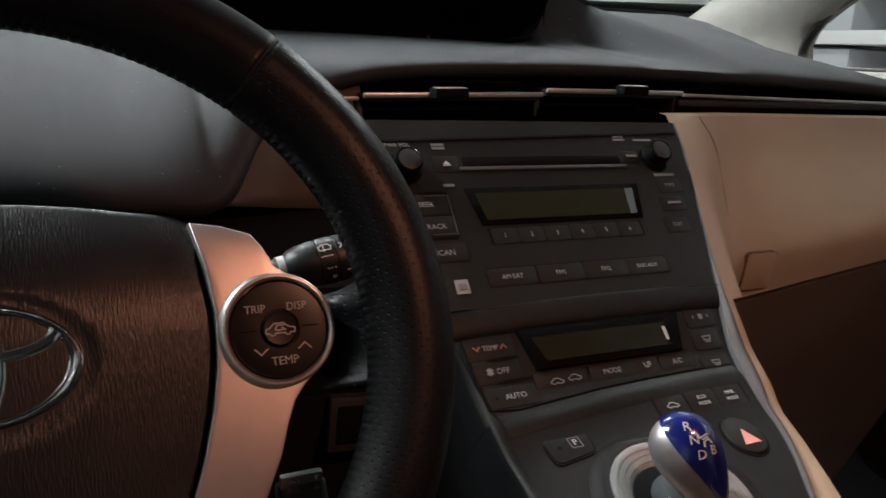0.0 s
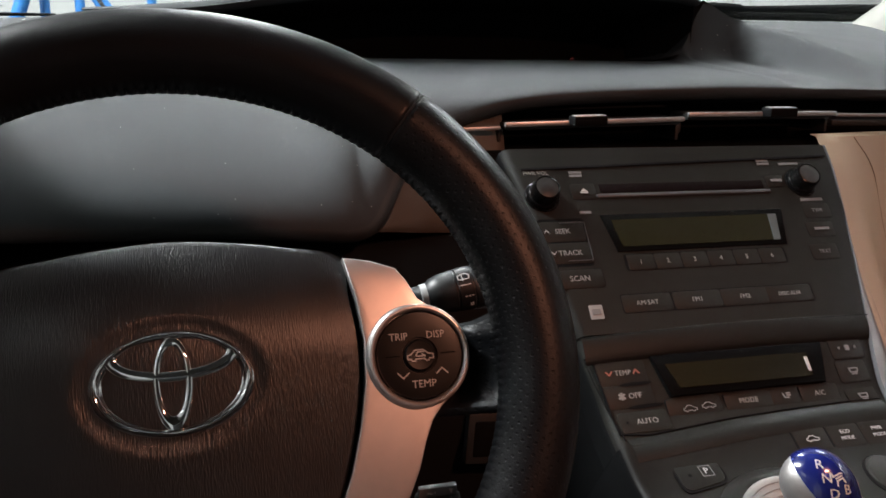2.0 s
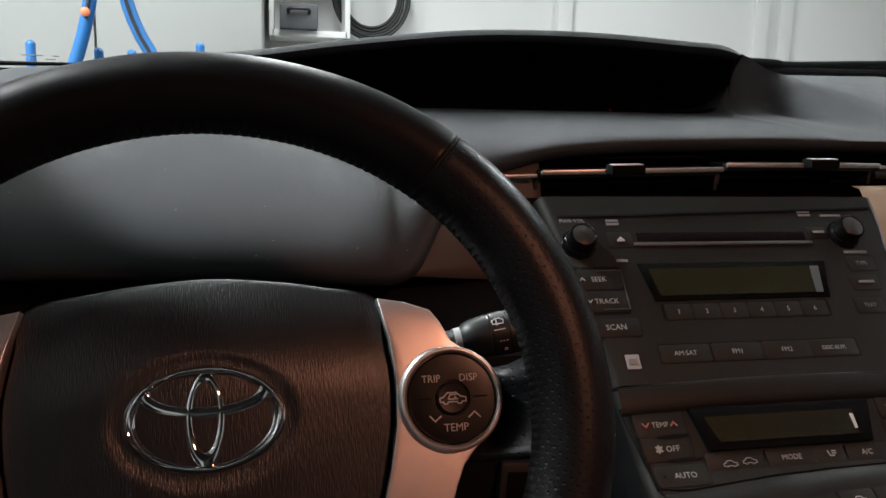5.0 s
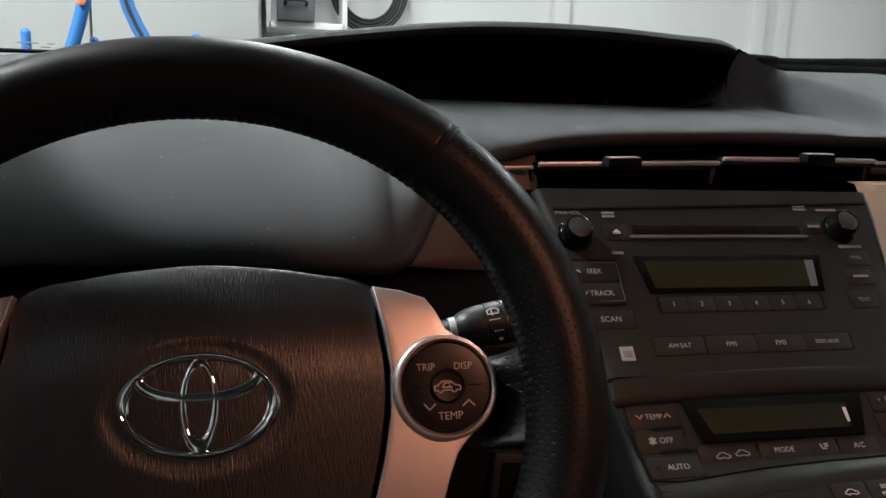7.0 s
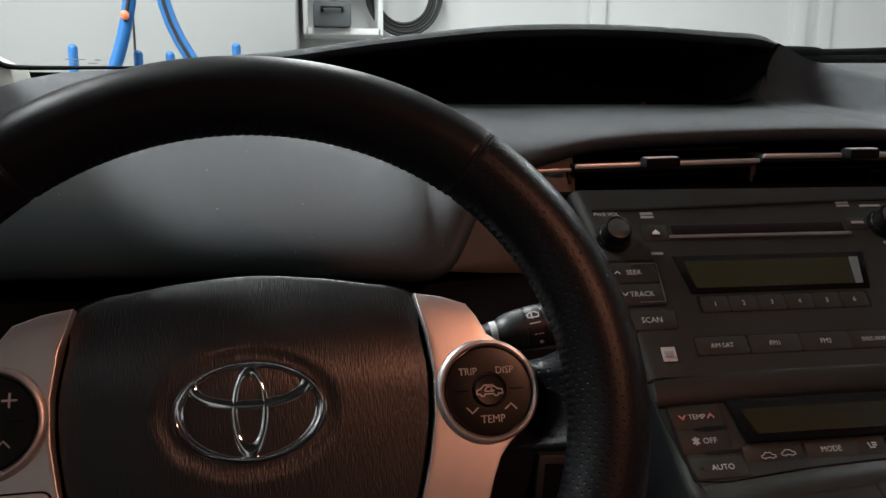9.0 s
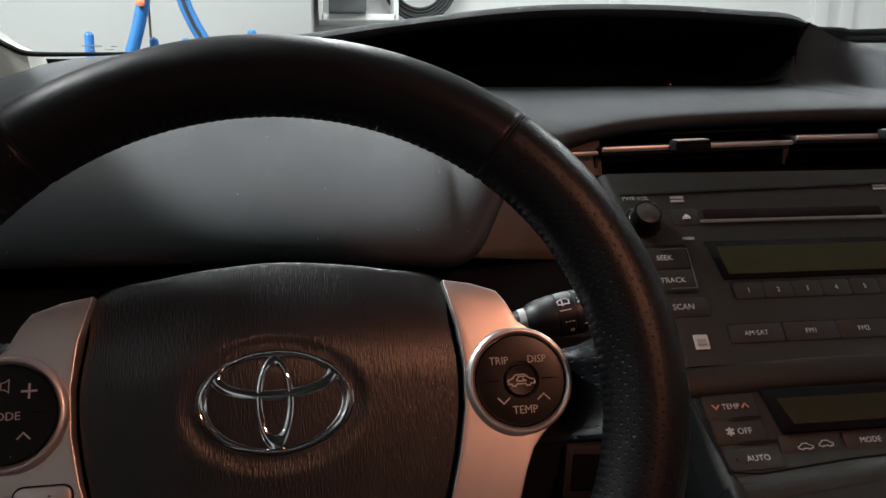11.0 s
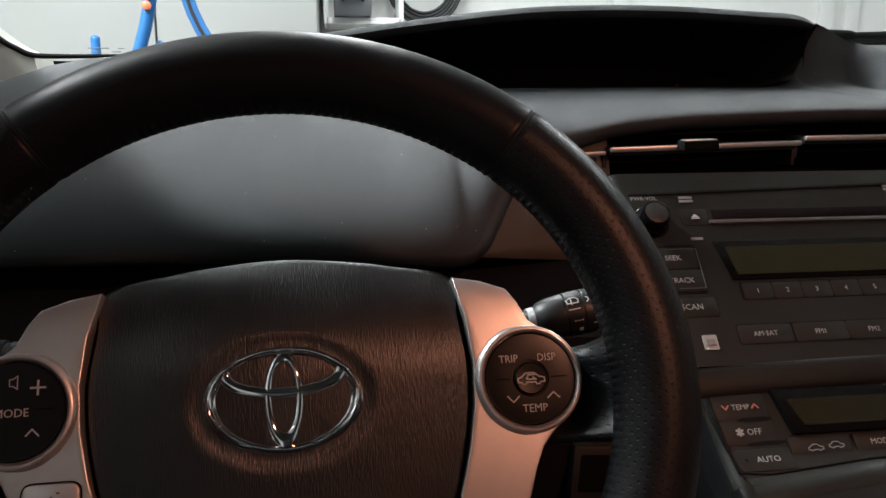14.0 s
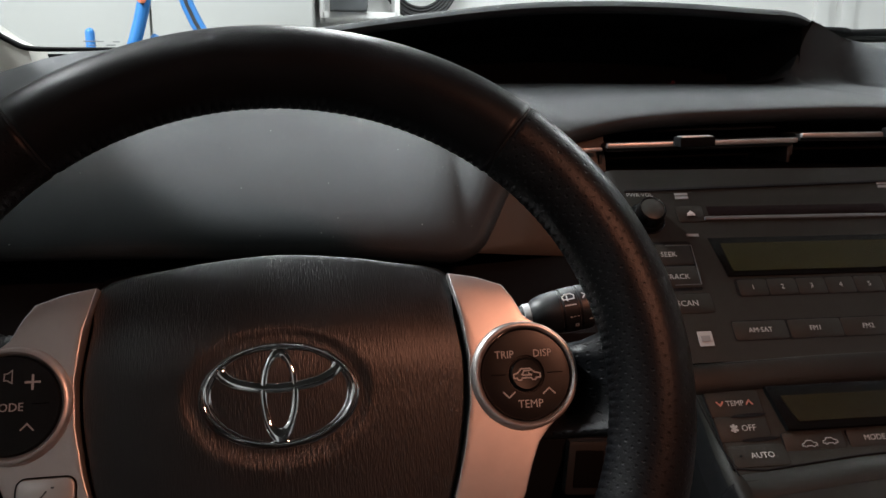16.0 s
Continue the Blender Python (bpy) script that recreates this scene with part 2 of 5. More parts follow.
def lathe(profile, n=32, bm=None, m=None):
    """A turned shape round z from (radius, height) pairs."""
    bm = bm or bmesh.new()
    loops = [[bm.verts.new((r * math.cos(2 * math.pi * j / n), r * math.sin(2 * math.pi * j / n), z)) for j in range(n)] for r, z in profile]
    for a, b in zip(loops, loops[1:]):
        for j in range(n):
            bm.faces.new((a[j], a[(j + 1) % n], b[(j + 1) % n], b[j]))
    bm.faces.new(loops[0][::-1])
    bm.faces.new(loops[-1])
    if m is not None:
        bmesh.ops.transform(bm, matrix=m, verts=[v for lp in loops for v in lp])
    return bm


def lettering(text, size, x, y, z, material, parent, name="lettering", turn=0.0, wide=1.0):
    """Raised print in the parent's xy plane, centred on x, y."""
    cu = bpy.data.curves.new("text", "FONT")
    cu.body, cu.size, cu.align_x, cu.align_y = text, size, "CENTER", "CENTER"
    cu.extrude, cu.resolution_u = 0.00012, 2
    tmp = new("text", cu)
    dg = bpy.context.evaluated_depsgraph_get()
    me = bpy.data.meshes.new_from_object(tmp.evaluated_get(dg))
    bpy.data.objects.remove(tmp)
    bpy.data.curves.remove(cu)
    me.transform(pose(x, y, z, 0, 0, turn) @ Matrix.Diagonal((wide, 1, 1, 1)))
    me.materials.clear()
    me.materials.append(material)
    ob = new(name, me)
    ob.parent = parent
    return ob


def lines(strokes, width, z, bm=None):
    """Flat printed strokes: each a list of xy points, drawn as thin raised bars."""
    bm = bm or bmesh.new()
    for st in strokes:
        for a, b in zip(st, st[1:]):
            a, b = Vector(a), Vector(b)
            d = (b - a).normalized() * width / 2
            s = Vector((-d.y, d.x))
            q = [a - d - s, b + d - s, b + d + s, a - d + s]
            lo = [bm.verts.new((p.x, p.y, z - 0.0002)) for p in q]
            hi = [bm.verts.new((p.x, p.y, z + 0.0001)) for p in q]
            bm.faces.new(hi)
            for i in range(4):
                bm.faces.new((lo[i], lo[(i + 1) % 4], hi[(i + 1) % 4], hi[i]))
    return bm

# ---------------------------------------------------------------- garage


def wall(name, size, at, material=WALL):
    ob = part(name, box(*size), material, None, smooth=False)
    ob.location = at
    return tagged(ob, kind="structure")


wall("floor", (6.6, 7.6, 0.1), (0.5, -0.4, -0.05), CONCRETE)
wall("ceiling", (6.6, 7.6, 0.1), (0.5, -0.4, 2.55))
wall("wall_north", (6.6, 0.12, 2.5), (0.5, 3.36, 1.25))
wall("wall_south", (6.6, 0.12, 2.5), (0.5, -4.16, 1.25))
wall("wall_west", (0.12, 7.4, 2.5), (-2.74, -0.4, 1.25))
wall("wall_east", (0.12, 7.4, 2.5), (3.74, -0.4, 1.25))


# unseen housings that go with the added ceiling lights
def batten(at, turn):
    b = empty("added_batten_lamp", pose(*at, 0, 0, turn), "unseen white batten lamp added under the garage ceiling", "ceiling lamp", "garage lamps")
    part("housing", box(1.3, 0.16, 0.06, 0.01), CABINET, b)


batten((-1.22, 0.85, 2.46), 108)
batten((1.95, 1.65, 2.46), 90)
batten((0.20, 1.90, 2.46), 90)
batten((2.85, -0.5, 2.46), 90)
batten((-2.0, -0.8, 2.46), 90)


def closet(at, w, h, leaves):
    front = mat("closet_front", (0.31, 0.315, 0.305), 0.5, var=0.05, scale=2)
    c = empty("tall_closet", pose(*at), "tall white closet with plain doors against the garage wall", "closet")
    part("body", box(w, 0.5, h, 0.004, m=pose(w / 2, 0.25, h / 2)), front, c)
    lw = w / leaves
    for i in range(leaves):
        part("door", box(lw - 0.008, 0.02, h - 0.06, 0.003, m=pose(lw * (i + 0.5), -0.012, h / 2 + 0.02)), front, c)
    return c


closet((-1.75, 2.72, 0), 1.72, 2.2, 3)


def shelf_cabinet(at):
    c = empty("wall_shelf", pose(*at), "open white wall shelf holding a dark case", "shelf")
    for z in (0, 0.32, 0.64):
        part("shelf", box(0.30, 0.30, 0.025, 0.002, m=pose(0.15, 0, z)), CABINET, c)
    for x in (-0.001, 0.301):
        part("side_panel", box(0.02, 0.30, 0.665, 0.002, m=pose(x, 0, 0.32)), CABINET, c)
    part("back_panel", box(0.30, 0.01, 0.66, m=pose(0.15, 0.145, 0.32)), CABINET, c)
    return c


shelf_cabinet((0.0, 3.14, 1.285))
case = empty("tool_case", pose(0.105, 3.05, 1.2985), "dark grey tool case lying on the wall shelf", "case")
part("body", box(0.15, 0.20, 0.10, 0.012, m=pose(0, 0, 0.05)), GREYBOX, case)
part("handle", tube(smooth_line([(-0.04, -0.1, 0.06), (-0.035, -0.12, 0.075), (0.035, -0.12, 0.075), (0.04, -0.1, 0.06)], 5), 0.006, 8), BLACK, case)

hose = empty("hose_coil", pose(0.42, 3.24, 1.47), "coiled black rubber hose hanging on the garage wall", "hose")
hook = part("hook", box(0.03, 0.10, 0.03, 0.005, m=pose(0, 0.0, 0.16)), GREYBOX, hose)
for i in range(5):
    r = 0.125 + 0.012 * i
    loop = [(r * math.cos(2 * math.pi * k / 40) * 0.95, -0.02 + 0.012 * (i % 3) - 0.01 * i, r * 1.05 * math.sin(2 * math.pi * k / 40)) for k in range(40)]
    part("loop", tube(loop, 0.007, 8, closed=True, up=(0, 1, 0)), RUBBER, hose)


def plain_door(name, x, w, yface):
    d = empty(name, pose(x, yface, 0), "white painted interior door in its frame", "door", kind="structure")
    part("leaf", box(w, 0.04, 2.03, 0.003, m=pose(w / 2, 0.01, 1.015)), CABINET, d)
    for px in (-0.035, w + 0.035):
        part("jamb", box(0.07, 0.05, 2.1, 0.004, m=pose(px, -0.01, 1.05)), CABINET, d)
    part("lintel", box(w + 0.2, 0.05, 0.07, 0.004, m=pose(w / 2, -0.01, 2.13)), CABINET, d)
    part("handle", tube(smooth_line([(0.06, -0.01, 1.0), (0.06, -0.06, 1.0), (0.16, -0.06, 1.0)], 4), 0.009, 8), CHROME, d)


plain_door("door_1", 1.36, 0.94, 3.295)
plain_door("door_2", 2.50, 0.80, 3.295)


def stand():
    """A blue tubular work stand: two bowed legs that meet above, with feet and short pegs."""
    s = empty("work_stand", pose(-0.45, 1.95, 0.0), "blue painted steel work stand with bowed legs and a red knob", "stand")
    def bow(z, x0, k1, k2, most):
        d = min(max(z - 1.2, -0.15), most)
        return x0 + k1 * d + k2 * d * d - (0.2 if k1 > 0 else -0.2) * max(0, 1.05 - z)
    leg1 = [(bow(z, -0.0182, 0.261, -0.614, 0.2), 0, z) for z in [1.62 * k / 36 for k in range(37)]]
    leg2 = [(bow(z, 0.1069, -0.413, 1.41, 0.146), 0, z) for z in [1.62 * k / 36 for k in range(37)]]
    for leg in (leg1, leg2):
        part("leg", tube(leg, 0.0175, 12, up=(0, 1, 0)), BLUEPAINT, s)
    part("slot", tube([Vector(p) + Vector((0, -0.0165, 0)) for p in leg1[27:36]], 0.005, 8, up=(0, 1, 0)), RUBBER, s)
    part("slot", tube([Vector(p) + Vector((0, -0.0165, 0)) for p in leg2[22:36]], 0.005, 8, up=(0, 1, 0)), RUBBER, s)
    part("knob", lathe([(0.001, 0), (0.011, 0.001), (0.012, 0.012), (0.006, 0.016)], 16, m=pose(-0.012, -0.018, 1.229, 90)), ORANGE, s, "orange plastic knob")
    part("crossbar", tube([(-0.6, 0.05, 0.9), (0.6, 0.05, 0.9)], 0.015, 10), BLUEPAINT, s)
    for px, ztop in ((-0.17, 1.158), (0.0, 1.144), (0.085, 1.143), (0.265, 1.168)):
        part("peg", tube([(px, 0.05, 0.9)] + [(px, 0.05, ztop - 0.012 + 0.012 * k / 5) for k in range(6)], lambda f: 0.0125 * math.sqrt(max(0.02, 1 - max(0, f * 6 - 1) ** 2 / 25)), 12), BLUEPAINT, s)


stand()


# things beyond the passenger window: a white rack against the east wall
rack = empty("storage_rack", pose(3.40, 1.6, 0), "white metal storage rack with boxes against the garage wall", "rack")
for z in (0.5, 0.90, 1.15, 1.40, 1.9):
    part("shelf", box(0.45, 2.9, 0.06, 0.004, m=pose(0, 0, z)), CABINET, rack)
for y in (-1.4, -0.55, 0.27, 1.4):
    part("post", box(0.06, 0.07, 2.0, 0.004, m=pose(-0.24, y, 1.0)), CABINET, rack)
for y, w, h, z, bm_ in ((-0.9, 0.6, 0.15, 0.931, GREYBIN), (0.0, 0.70, 0.16, 0.931, WALL), (0.95, 0.62, 0.17, 0.931, GREYBIN), (-0.85, 0.5, 0.15, 1.181, WALL), (0.05, 0.5, 0.14, 1.181, GREYBIN), (0.95, 0.6, 0.16, 1.181, GREYBIN)):
    bx = part("storage_box", box(0.36, w, h, 0.01, m=pose(0, 0, h / 2)), bm_)
    bx.location = (3.40, 1.6 + y, z)
    tagged(bx, "plain storage box standing on the white rack", "box", "rack boxes")

# ---------------------------------------------------------------- car shell
CX = 0.365  # the car's middle line; the wheel's hub is at x = 0


cabin = empty("car_cabin", pose(CX, 0, 0.2), "pale and dark trimmed interior of a parked car", "car cabin")


def shell_part(name, bm, material, label, thick=0.0):
    ob = part(name, bm, material, cabin, label)
    ob.matrix_local = cabin.matrix_world.inverted()
    if thick:
        ob.modifiers.new("thick", "SOLIDIFY").thickness = thick
    return ob


def car_shell():
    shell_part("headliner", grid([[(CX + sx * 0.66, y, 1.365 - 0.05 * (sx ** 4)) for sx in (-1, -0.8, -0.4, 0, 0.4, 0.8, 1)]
                                  for y in (0.06, -0.12, -0.5, -1.0, -1.6, -1.95)]), HEADLINER, "unseen fabric headliner, darkened to cut bounce light", 0.03)
    # added to close the cabin; dark to lower bounce and chrome reflections
    shell_part("rear_bulkhead", box(1.46, 0.06, 1.05, 0.02, m=pose(CX, -1.95, 0.78)), DASHLOW, "unseen rear end of the cabin, kept dark for reflections")
    shell_part("car_floor", box(1.56, 3.2, 0.06, 0.01, m=pose(CX, -0.5, 0.27)), DASHLOW, "dark carpet")
    shell_part("underbody", box(1.40, 3.6, 0.25, 0.05, m=pose(CX, -0.4, 0.125)), DASHLOW, "dark underbody")
    shell_part("firewall", box(1.56, 0.05, 0.72, 0.01, m=pose(CX, 0.62, 0.60)), DASHLOW, "dark footwell bulkhead")
    shell_part("dome_lamp", box(0.16, 0.10, 0.02, 0.005, m=pose(0.42, -0.46, 1.346)), PILLAR, "dome lamp housing in the headliner")


car_shell()


def side_door(x, sgn):
    """A front door seen from inside; sgn is +1 on the passenger side."""
    rows = []
    for z, off in ((0.30, 0.03), (0.45, 0.0), (0.62, -0.03), (0.70, -0.045), (0.76, -0.03), (0.90, -0.005), (0.955, 0.005), (0.968, 0.03)):
        rows.append([(x + sgn * (off + 0.004 * math.sin(k)), y, z + 0.01 * math.cos(y * 3)) for k, y in enumerate((0.72, 0.4, 0.1, -0.3, -0.7, -1.0))])
    d = shell_part("door", grid(rows), DASHLOW, "inner car door with a framed window", 0.03)

    def sub(name, bm, material, label="", smooth=True):
        o = part(name, bm, material, d, label, smooth)
        return o
    sub("speaker_grille", lathe([(0.001, 0.012), (0.012, 0.013), (0.014, 0.010), (0.07, 0.012), (0.078, 0.009), (0.082, 0.0), (0.082, -0.03)], 40, m=pose(x - sgn * 0.030, 0.357, 0.489, 0, -90 * sgn, 0)), BLACK, "round door speaker grille")
    line = smooth_line([(x, 0.60, 0.999), (x, 0.648, 1.006), (x, 0.653, 1.036), (x - 0.004 * sgn, 0.616, 1.082), (x - 0.012 * sgn, 0.5756, 1.104), (x - 0.055 * sgn, 0.36, 1.19), (x - 0.10 * sgn, 0.06, 1.31), (x - 0.12 * sgn, -0.45, 1.335), (x - 0.10 * sgn, -0.95, 1.31), (x, -1.05, 0.98)], 6)
    sub("window_frame", tube(line, 0.006, 10, flat=1.6, up=(1, 0, 0)), BLACK, "black window seal")
    sub("beltline", tube([(x, 0.64, 0.999), (x, 0.0, 0.999), (x, -1.05, 0.999)], 0.004, 10), BLACK, "black beltline seal")
    sub("sill", box(0.05, 1.66, 0.040, 0.010, 3, m=pose(x + 0.012 * sgn, -0.19, 0.978)), PILLAR, "pale window sill")
    sub("window_post", tube([(x, 0.432, 0.985), (x - 0.01 * sgn, 0.415, 1.06), (x - 0.05 * sgn, 0.36, 1.185)], 0.021, 12, flat=0.6, up=(1, 0, 0)), PILLAR, "pale post between quarter light and window")
    pts = [(0.648, 0.99), (0.653, 1.036), (0.616, 1.082), (0.5756, 1.104), (0.36, 1.19), (0.06, 1.31), (-0.45, 1.335), (-0.95, 1.31), (-1.04, 0.97)]
    pane = sub("pane", slab(pts, -0.002, 0.002, m=Matrix(((0, 0, 1, x + 0.01 * sgn), (1, 0, 0, 0), (0, 1, 0, 0), (0, 0, 0, 1)))), PANE, "clear window glass", False)
    pane.visible_shadow = False


XR, XL = 1.140, -0.455
side_door(XR, 1)
side_door(XL, -1)


def sweep(f):
    f = min(1.0, max(0.0, f))
    return f * f * (3 - 2 * f)


def pillar(sgn):
    """The trimmed windscreen pillar: wide and rounded at its foot, leaning back to the roof."""
    x = XR if sgn > 0 else XL - 0.03
    rows = []
    n = 14
    for k in range(n + 1):
        v = k / n
        z = 0.95 + 0.40 * v
        back = -0.80 * (v - 0.225)
        rear = -0.80 * max(0, v - 0.225) + 0.034 * sweep((v - 0.20) / 0.12)
        inn = 0.14 * max(0, v - 0.2)
        w = 1 - 0.45 * v
        sec = [(0.04, 0.42), (-0.01, 0.39), (-0.034, 0.34), (-0.044, 0.27), (-0.046, 0.20), (-0.040, 0.12), (-0.030, 0.055), (-0.014, 0.008), (0.006, -0.008), (0.04, 0.0), (0.06, 0.2)]
        row = [(x + sgn * (px * w - inn), 0.665 + py * w + (back if py > 0.06 else rear), z) for px, py in sec]
        rows.append(row + [row[0]])
    shell_part("pillar", grid(rows), PILLAR, "pale grey trimmed windscreen pillar")


pillar(1)
pillar(-1)
UPRIGHT = Matrix(((1, 0, 0, 0), (0, 0, 1, 0), (0, 1, 0, 0), (0, 0, 0, 1)))  # an outline in xy becomes one in xz, its depth runs along y
curve = smooth_line([(-0.20, 1.0555, 0), (-0.266, 1.0545, 0), (-0.345, 1.0535, 0), (-0.386, 1.0550, 0), (-0.407, 1.0640, 0), (-0.428, 1.0770, 0), (-0.475, 1.115, 0)], 6)
shell_part("pillar_foot", slab([(p.x, p.y) for p in curve[18:]] + [(-0.52, 1.115), (-0.52, 0.94), (-0.36, 0.94)], 0.852, 0.93, 0.004, m=UPRIGHT), PILLAR, "pale flared foot of the windscreen pillar")
shell_part("screen_seal", tube([(p.x, 0.852, p.y) for p in curve], lambda f: 0.0018 + 0.0022 * min(1, f * 2), 10), CAVITY, "black seal round the screen's corner")


def windshield():
    """The raked screen with its black printed border."""
    def at(sx, v, off=0.0):
        half = 0.875 - 0.18 * v
        bow = 0.10 * (1 - sx * sx)
        return (CX + sx * half, 0.955 + bow - v * 0.80 - 0.06 * v * (1 - sx * sx), 1.046 + v * 0.32 + off)
    sxs = [-1 + 2 * i / 24 for i in range(25)]
    pane = shell_part("windshield", grid([[at(s, v / 6) for s in sxs] for v in range(8)]), PANE, "large raked windscreen", 0.004)
    pane.visible_shadow = False
    for f in pane.data.polygons:
        f.use_smooth = False
    edge = grid([[at(s, v, -0.005) for s in sxs] for v in (-0.02, 0.031)])
    part("border", edge, CAVITY, pane, "black printed border").modifiers.new("thick", "SOLIDIFY").thickness = 0.001
    for sg in (-1, 1):
        strip = []
        for k in range(25):
            v = k / 24
            wd = 0.025 + 0.12 * max(0, 1 - v * 8) ** 2
            strip.append([at(sg * (1 - wd), v, -0.005), at(sg, v, -0.005)])
        part("border", grid(strip), CAVITY, pane, "black printed border").modifiers.new("thick", "SOLIDIFY").thickness = 0.001
    # faint maker's print low on the driver's side of the glass
    for px, pz, w, h in ((-0.335, 1.072, 0.030, 0.0025), (-0.302, 1.0715, 0.010, 0.0022), (-0.312, 1.067, 0.014, 0.0025), (-0.299, 1.062, 0.008, 0.008), (-0.340, 1.0665, 0.012, 0.002)):
        part("print", box(w, 0.0006, h, m=pose(px, 0.9855 + (1.072 - pz) * 1.9, pz, -62)), GREYBOX, pane, "faint unreadable print")


windshield()

wiper = empty("wiper", pose(0.95, 1.10, 1.104), "black wiper arm and cowl end beyond the screen", "wiper")
part("arm", tube(smooth_line([(-0.06, 0, -0.004), (-0.02, 0, 0.002), (0.045, 0, 0.002), (0.08, 0, 0.0), (0.3, -0.02, 0.009), (0.5, -0.1, 0.012)], 5), lambda f: 0.0125 - 0.004 * f, 12, flat=1.1), CAVITY, wiper)
part("blade", tube([(-0.02, 0.0, -0.010), (0.5, -0.04, -0.006)], 0.008, 8), CAVITY, wiper)

# ---------------------------------------------------------------- dashboard
dash = empty("dashboard", pose(0, 0, 0), "dark grey soft dashboard with a long central display hood", "dashboard")

FRONT = smooth_line([(-0.42, 0.20, 0.930), (-0.25, 0.178, 0.909), (-0.08, 0.17, 0.9065), (0.03, 0.17, 0.904), (0.080, 0.17, 0.900), (0.105, 0.171, 0.8985),
                     (0.119, 0.178, 0.903), (0.129, 0.188, 0.917), (0.141, 0.200, 0.936), (0.160, 0.215, 0.955), (0.185, 0.242, 0.9655), (0.213, 0.262, 0.971),
                     (0.25, 0.27, 0.979), (0.30, 0.272, 0.984), (0.37, 0.272, 0.987), (0.44, 0.272, 0.989), (0.485, 0.272, 0.989), (0.505, 0.272, 0.989), (0.525, 0.272, 0.989), (0.545, 0.272, 0.989), (0.57, 0.272, 0.989), (0.62, 0.272, 0.988), (0.69, 0.272, 0.987),
                     (0.83, 0.272, 0.981), (0.95, 0.270, 0.968), (1.06, 0.27, 0.955)], 5)
CREST_X = [-0.45, -0.36, -0.298, -0.265, -0.22, -0.12, -0.06, 0.0, 0.06, 0.1, 0.505, 0.517, 0.526, 0.534, 0.541, 0.550, 0.5576, 0.5738, 0.5838, 0.6048, 0.6369, 0.6929, 0.7517, 0.80, 0.85, 0.95, 1.06]
CREST_Z = [0.955, 0.985, 1.014, 1.033, 1.038, 1.043, 1.042, 1.026, 1.011, 1.008, 1.0092, 1.0125, 1.022, 1.040, 1.0600, 1.0755, 1.0742, 1.0660, 1.0613, 1.0565, 1.0505, 1.0448, 1.0405, 1.0350, 1.0260, 1.0050, 0.975]
SHOULDER = [(0.55, 1.050), (0.60, 1.058), (0.66, 1.0620), (0.72, 1.0652), (0.81, 1.0662), (0.89, 1.0680), (0.955, 1.060), (1.02, 1.039), (1.06, 1.020)]


def crest(x):
    """The height of the pad's crest; the driver's part flows softly into the middle shelf."""
    if x < 0.4:
        return sum(float(np.interp(x + 0.014 * k, CREST_X, CREST_Z)) for k in range(-4, 5)) / 9
    return float(np.interp(x, CREST_X, CREST_Z))


def dash_pad():
    rows = []
    for i, f in enumerate(FRONT):
        cx = f.x
        cz, cy = crest(cx), 0.47 + 0.03 * min(1, abs(cx - 0.3) / 0.3)
        full = 1 - sweep((cx - 0.14) / 0.10)
        corner = sweep((cx - 0.055) / 0.05) * (1 - sweep((cx - 0.14) / 0.06))
        ctl = Vector((cx, f.y + 0.105 - 0.010 * full - 0.035 * corner, f.z + (cz - f.z) * (0.62 + 0.05 * full + 0.20 * corner)))
        cove = max(0.0, min(1.0, (cx - 0.505) / 0.028)) * max(0.0, min(1.0, (0.640 - cx) / 0.055))
        cove = cove * cove * (3 - 2 * cove)
        ctl = ctl.lerp(Vector((cx, cy - 0.006, f.z + 0.020)), cove)
        heavy = 1 + 5 * cove
        top = Vector((cx, cy, cz))
        t = FRONT[min(i + 1, len(FRONT) - 1)] - FRONT[max(i - 1, 0)]
        o = Vector((t.z, 0, -t.x)).normalized()
        y = Vector((0, 1, 0))
        col = [f + o * 0.012 + y * 0.07, f + o * 0.0115 + y * 0.03, f + o * 0.0100 + y * 0.008, f + o * 0.0070 + y * 0.0020, f + o * 0.0025]
        far = FRONT[min(i + 9, len(FRONT) - 1)] - FRONT[max(i - 9, 0)]
        wide = Vector((far.z, 0, -far.x)).normalized()
        roll = f - wide * float(np.interp(cx, [0.10, 0.16, 0.24, 0.45], [0.030, 0.026, 0.011, 0.009]))
        for k in range(29):
            u = (k / 28) ** 1.4
            a, r, b, c = (1 - u) ** 3, 3 * u * (1 - u) ** 2, 3 * u * u * (1 - u) * heavy, u ** 3
            col.append((f * a + roll * r + ctl * b + top * c) / (a + r + b + c))
        base = Vector((cx, 0.90 + 0.10 * (1 - ((cx - CX) / 0.74) ** 2), 1.035 - 0.28 * max(0, -0.36 - cx)))
        inside = 0.06 < cx < 0.537
        lift = float(np.interp(cx, [p for p, q in SHOULDER], [q for p, q in SHOULDER])) if cx > 0.55 else 0
        col.append(Vector((cx, cy + 0.08, 1.004 if inside else max(cz - 0.002, cz + 0.5 * (lift - cz) * sweep((cx - 0.60) / 0.15)))))
        col.append(Vector((cx, cy + 0.18, 1.0 if inside else max((cz + base.z) / 2, lift))))
        col.append(base)
        rows.append(col)
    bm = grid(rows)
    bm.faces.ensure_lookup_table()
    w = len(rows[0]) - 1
    # shade under the rolled front edge is painted in: first strips take DASHLOW
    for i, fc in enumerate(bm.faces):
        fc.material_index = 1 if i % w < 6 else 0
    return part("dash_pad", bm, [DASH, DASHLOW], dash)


dash_pad()


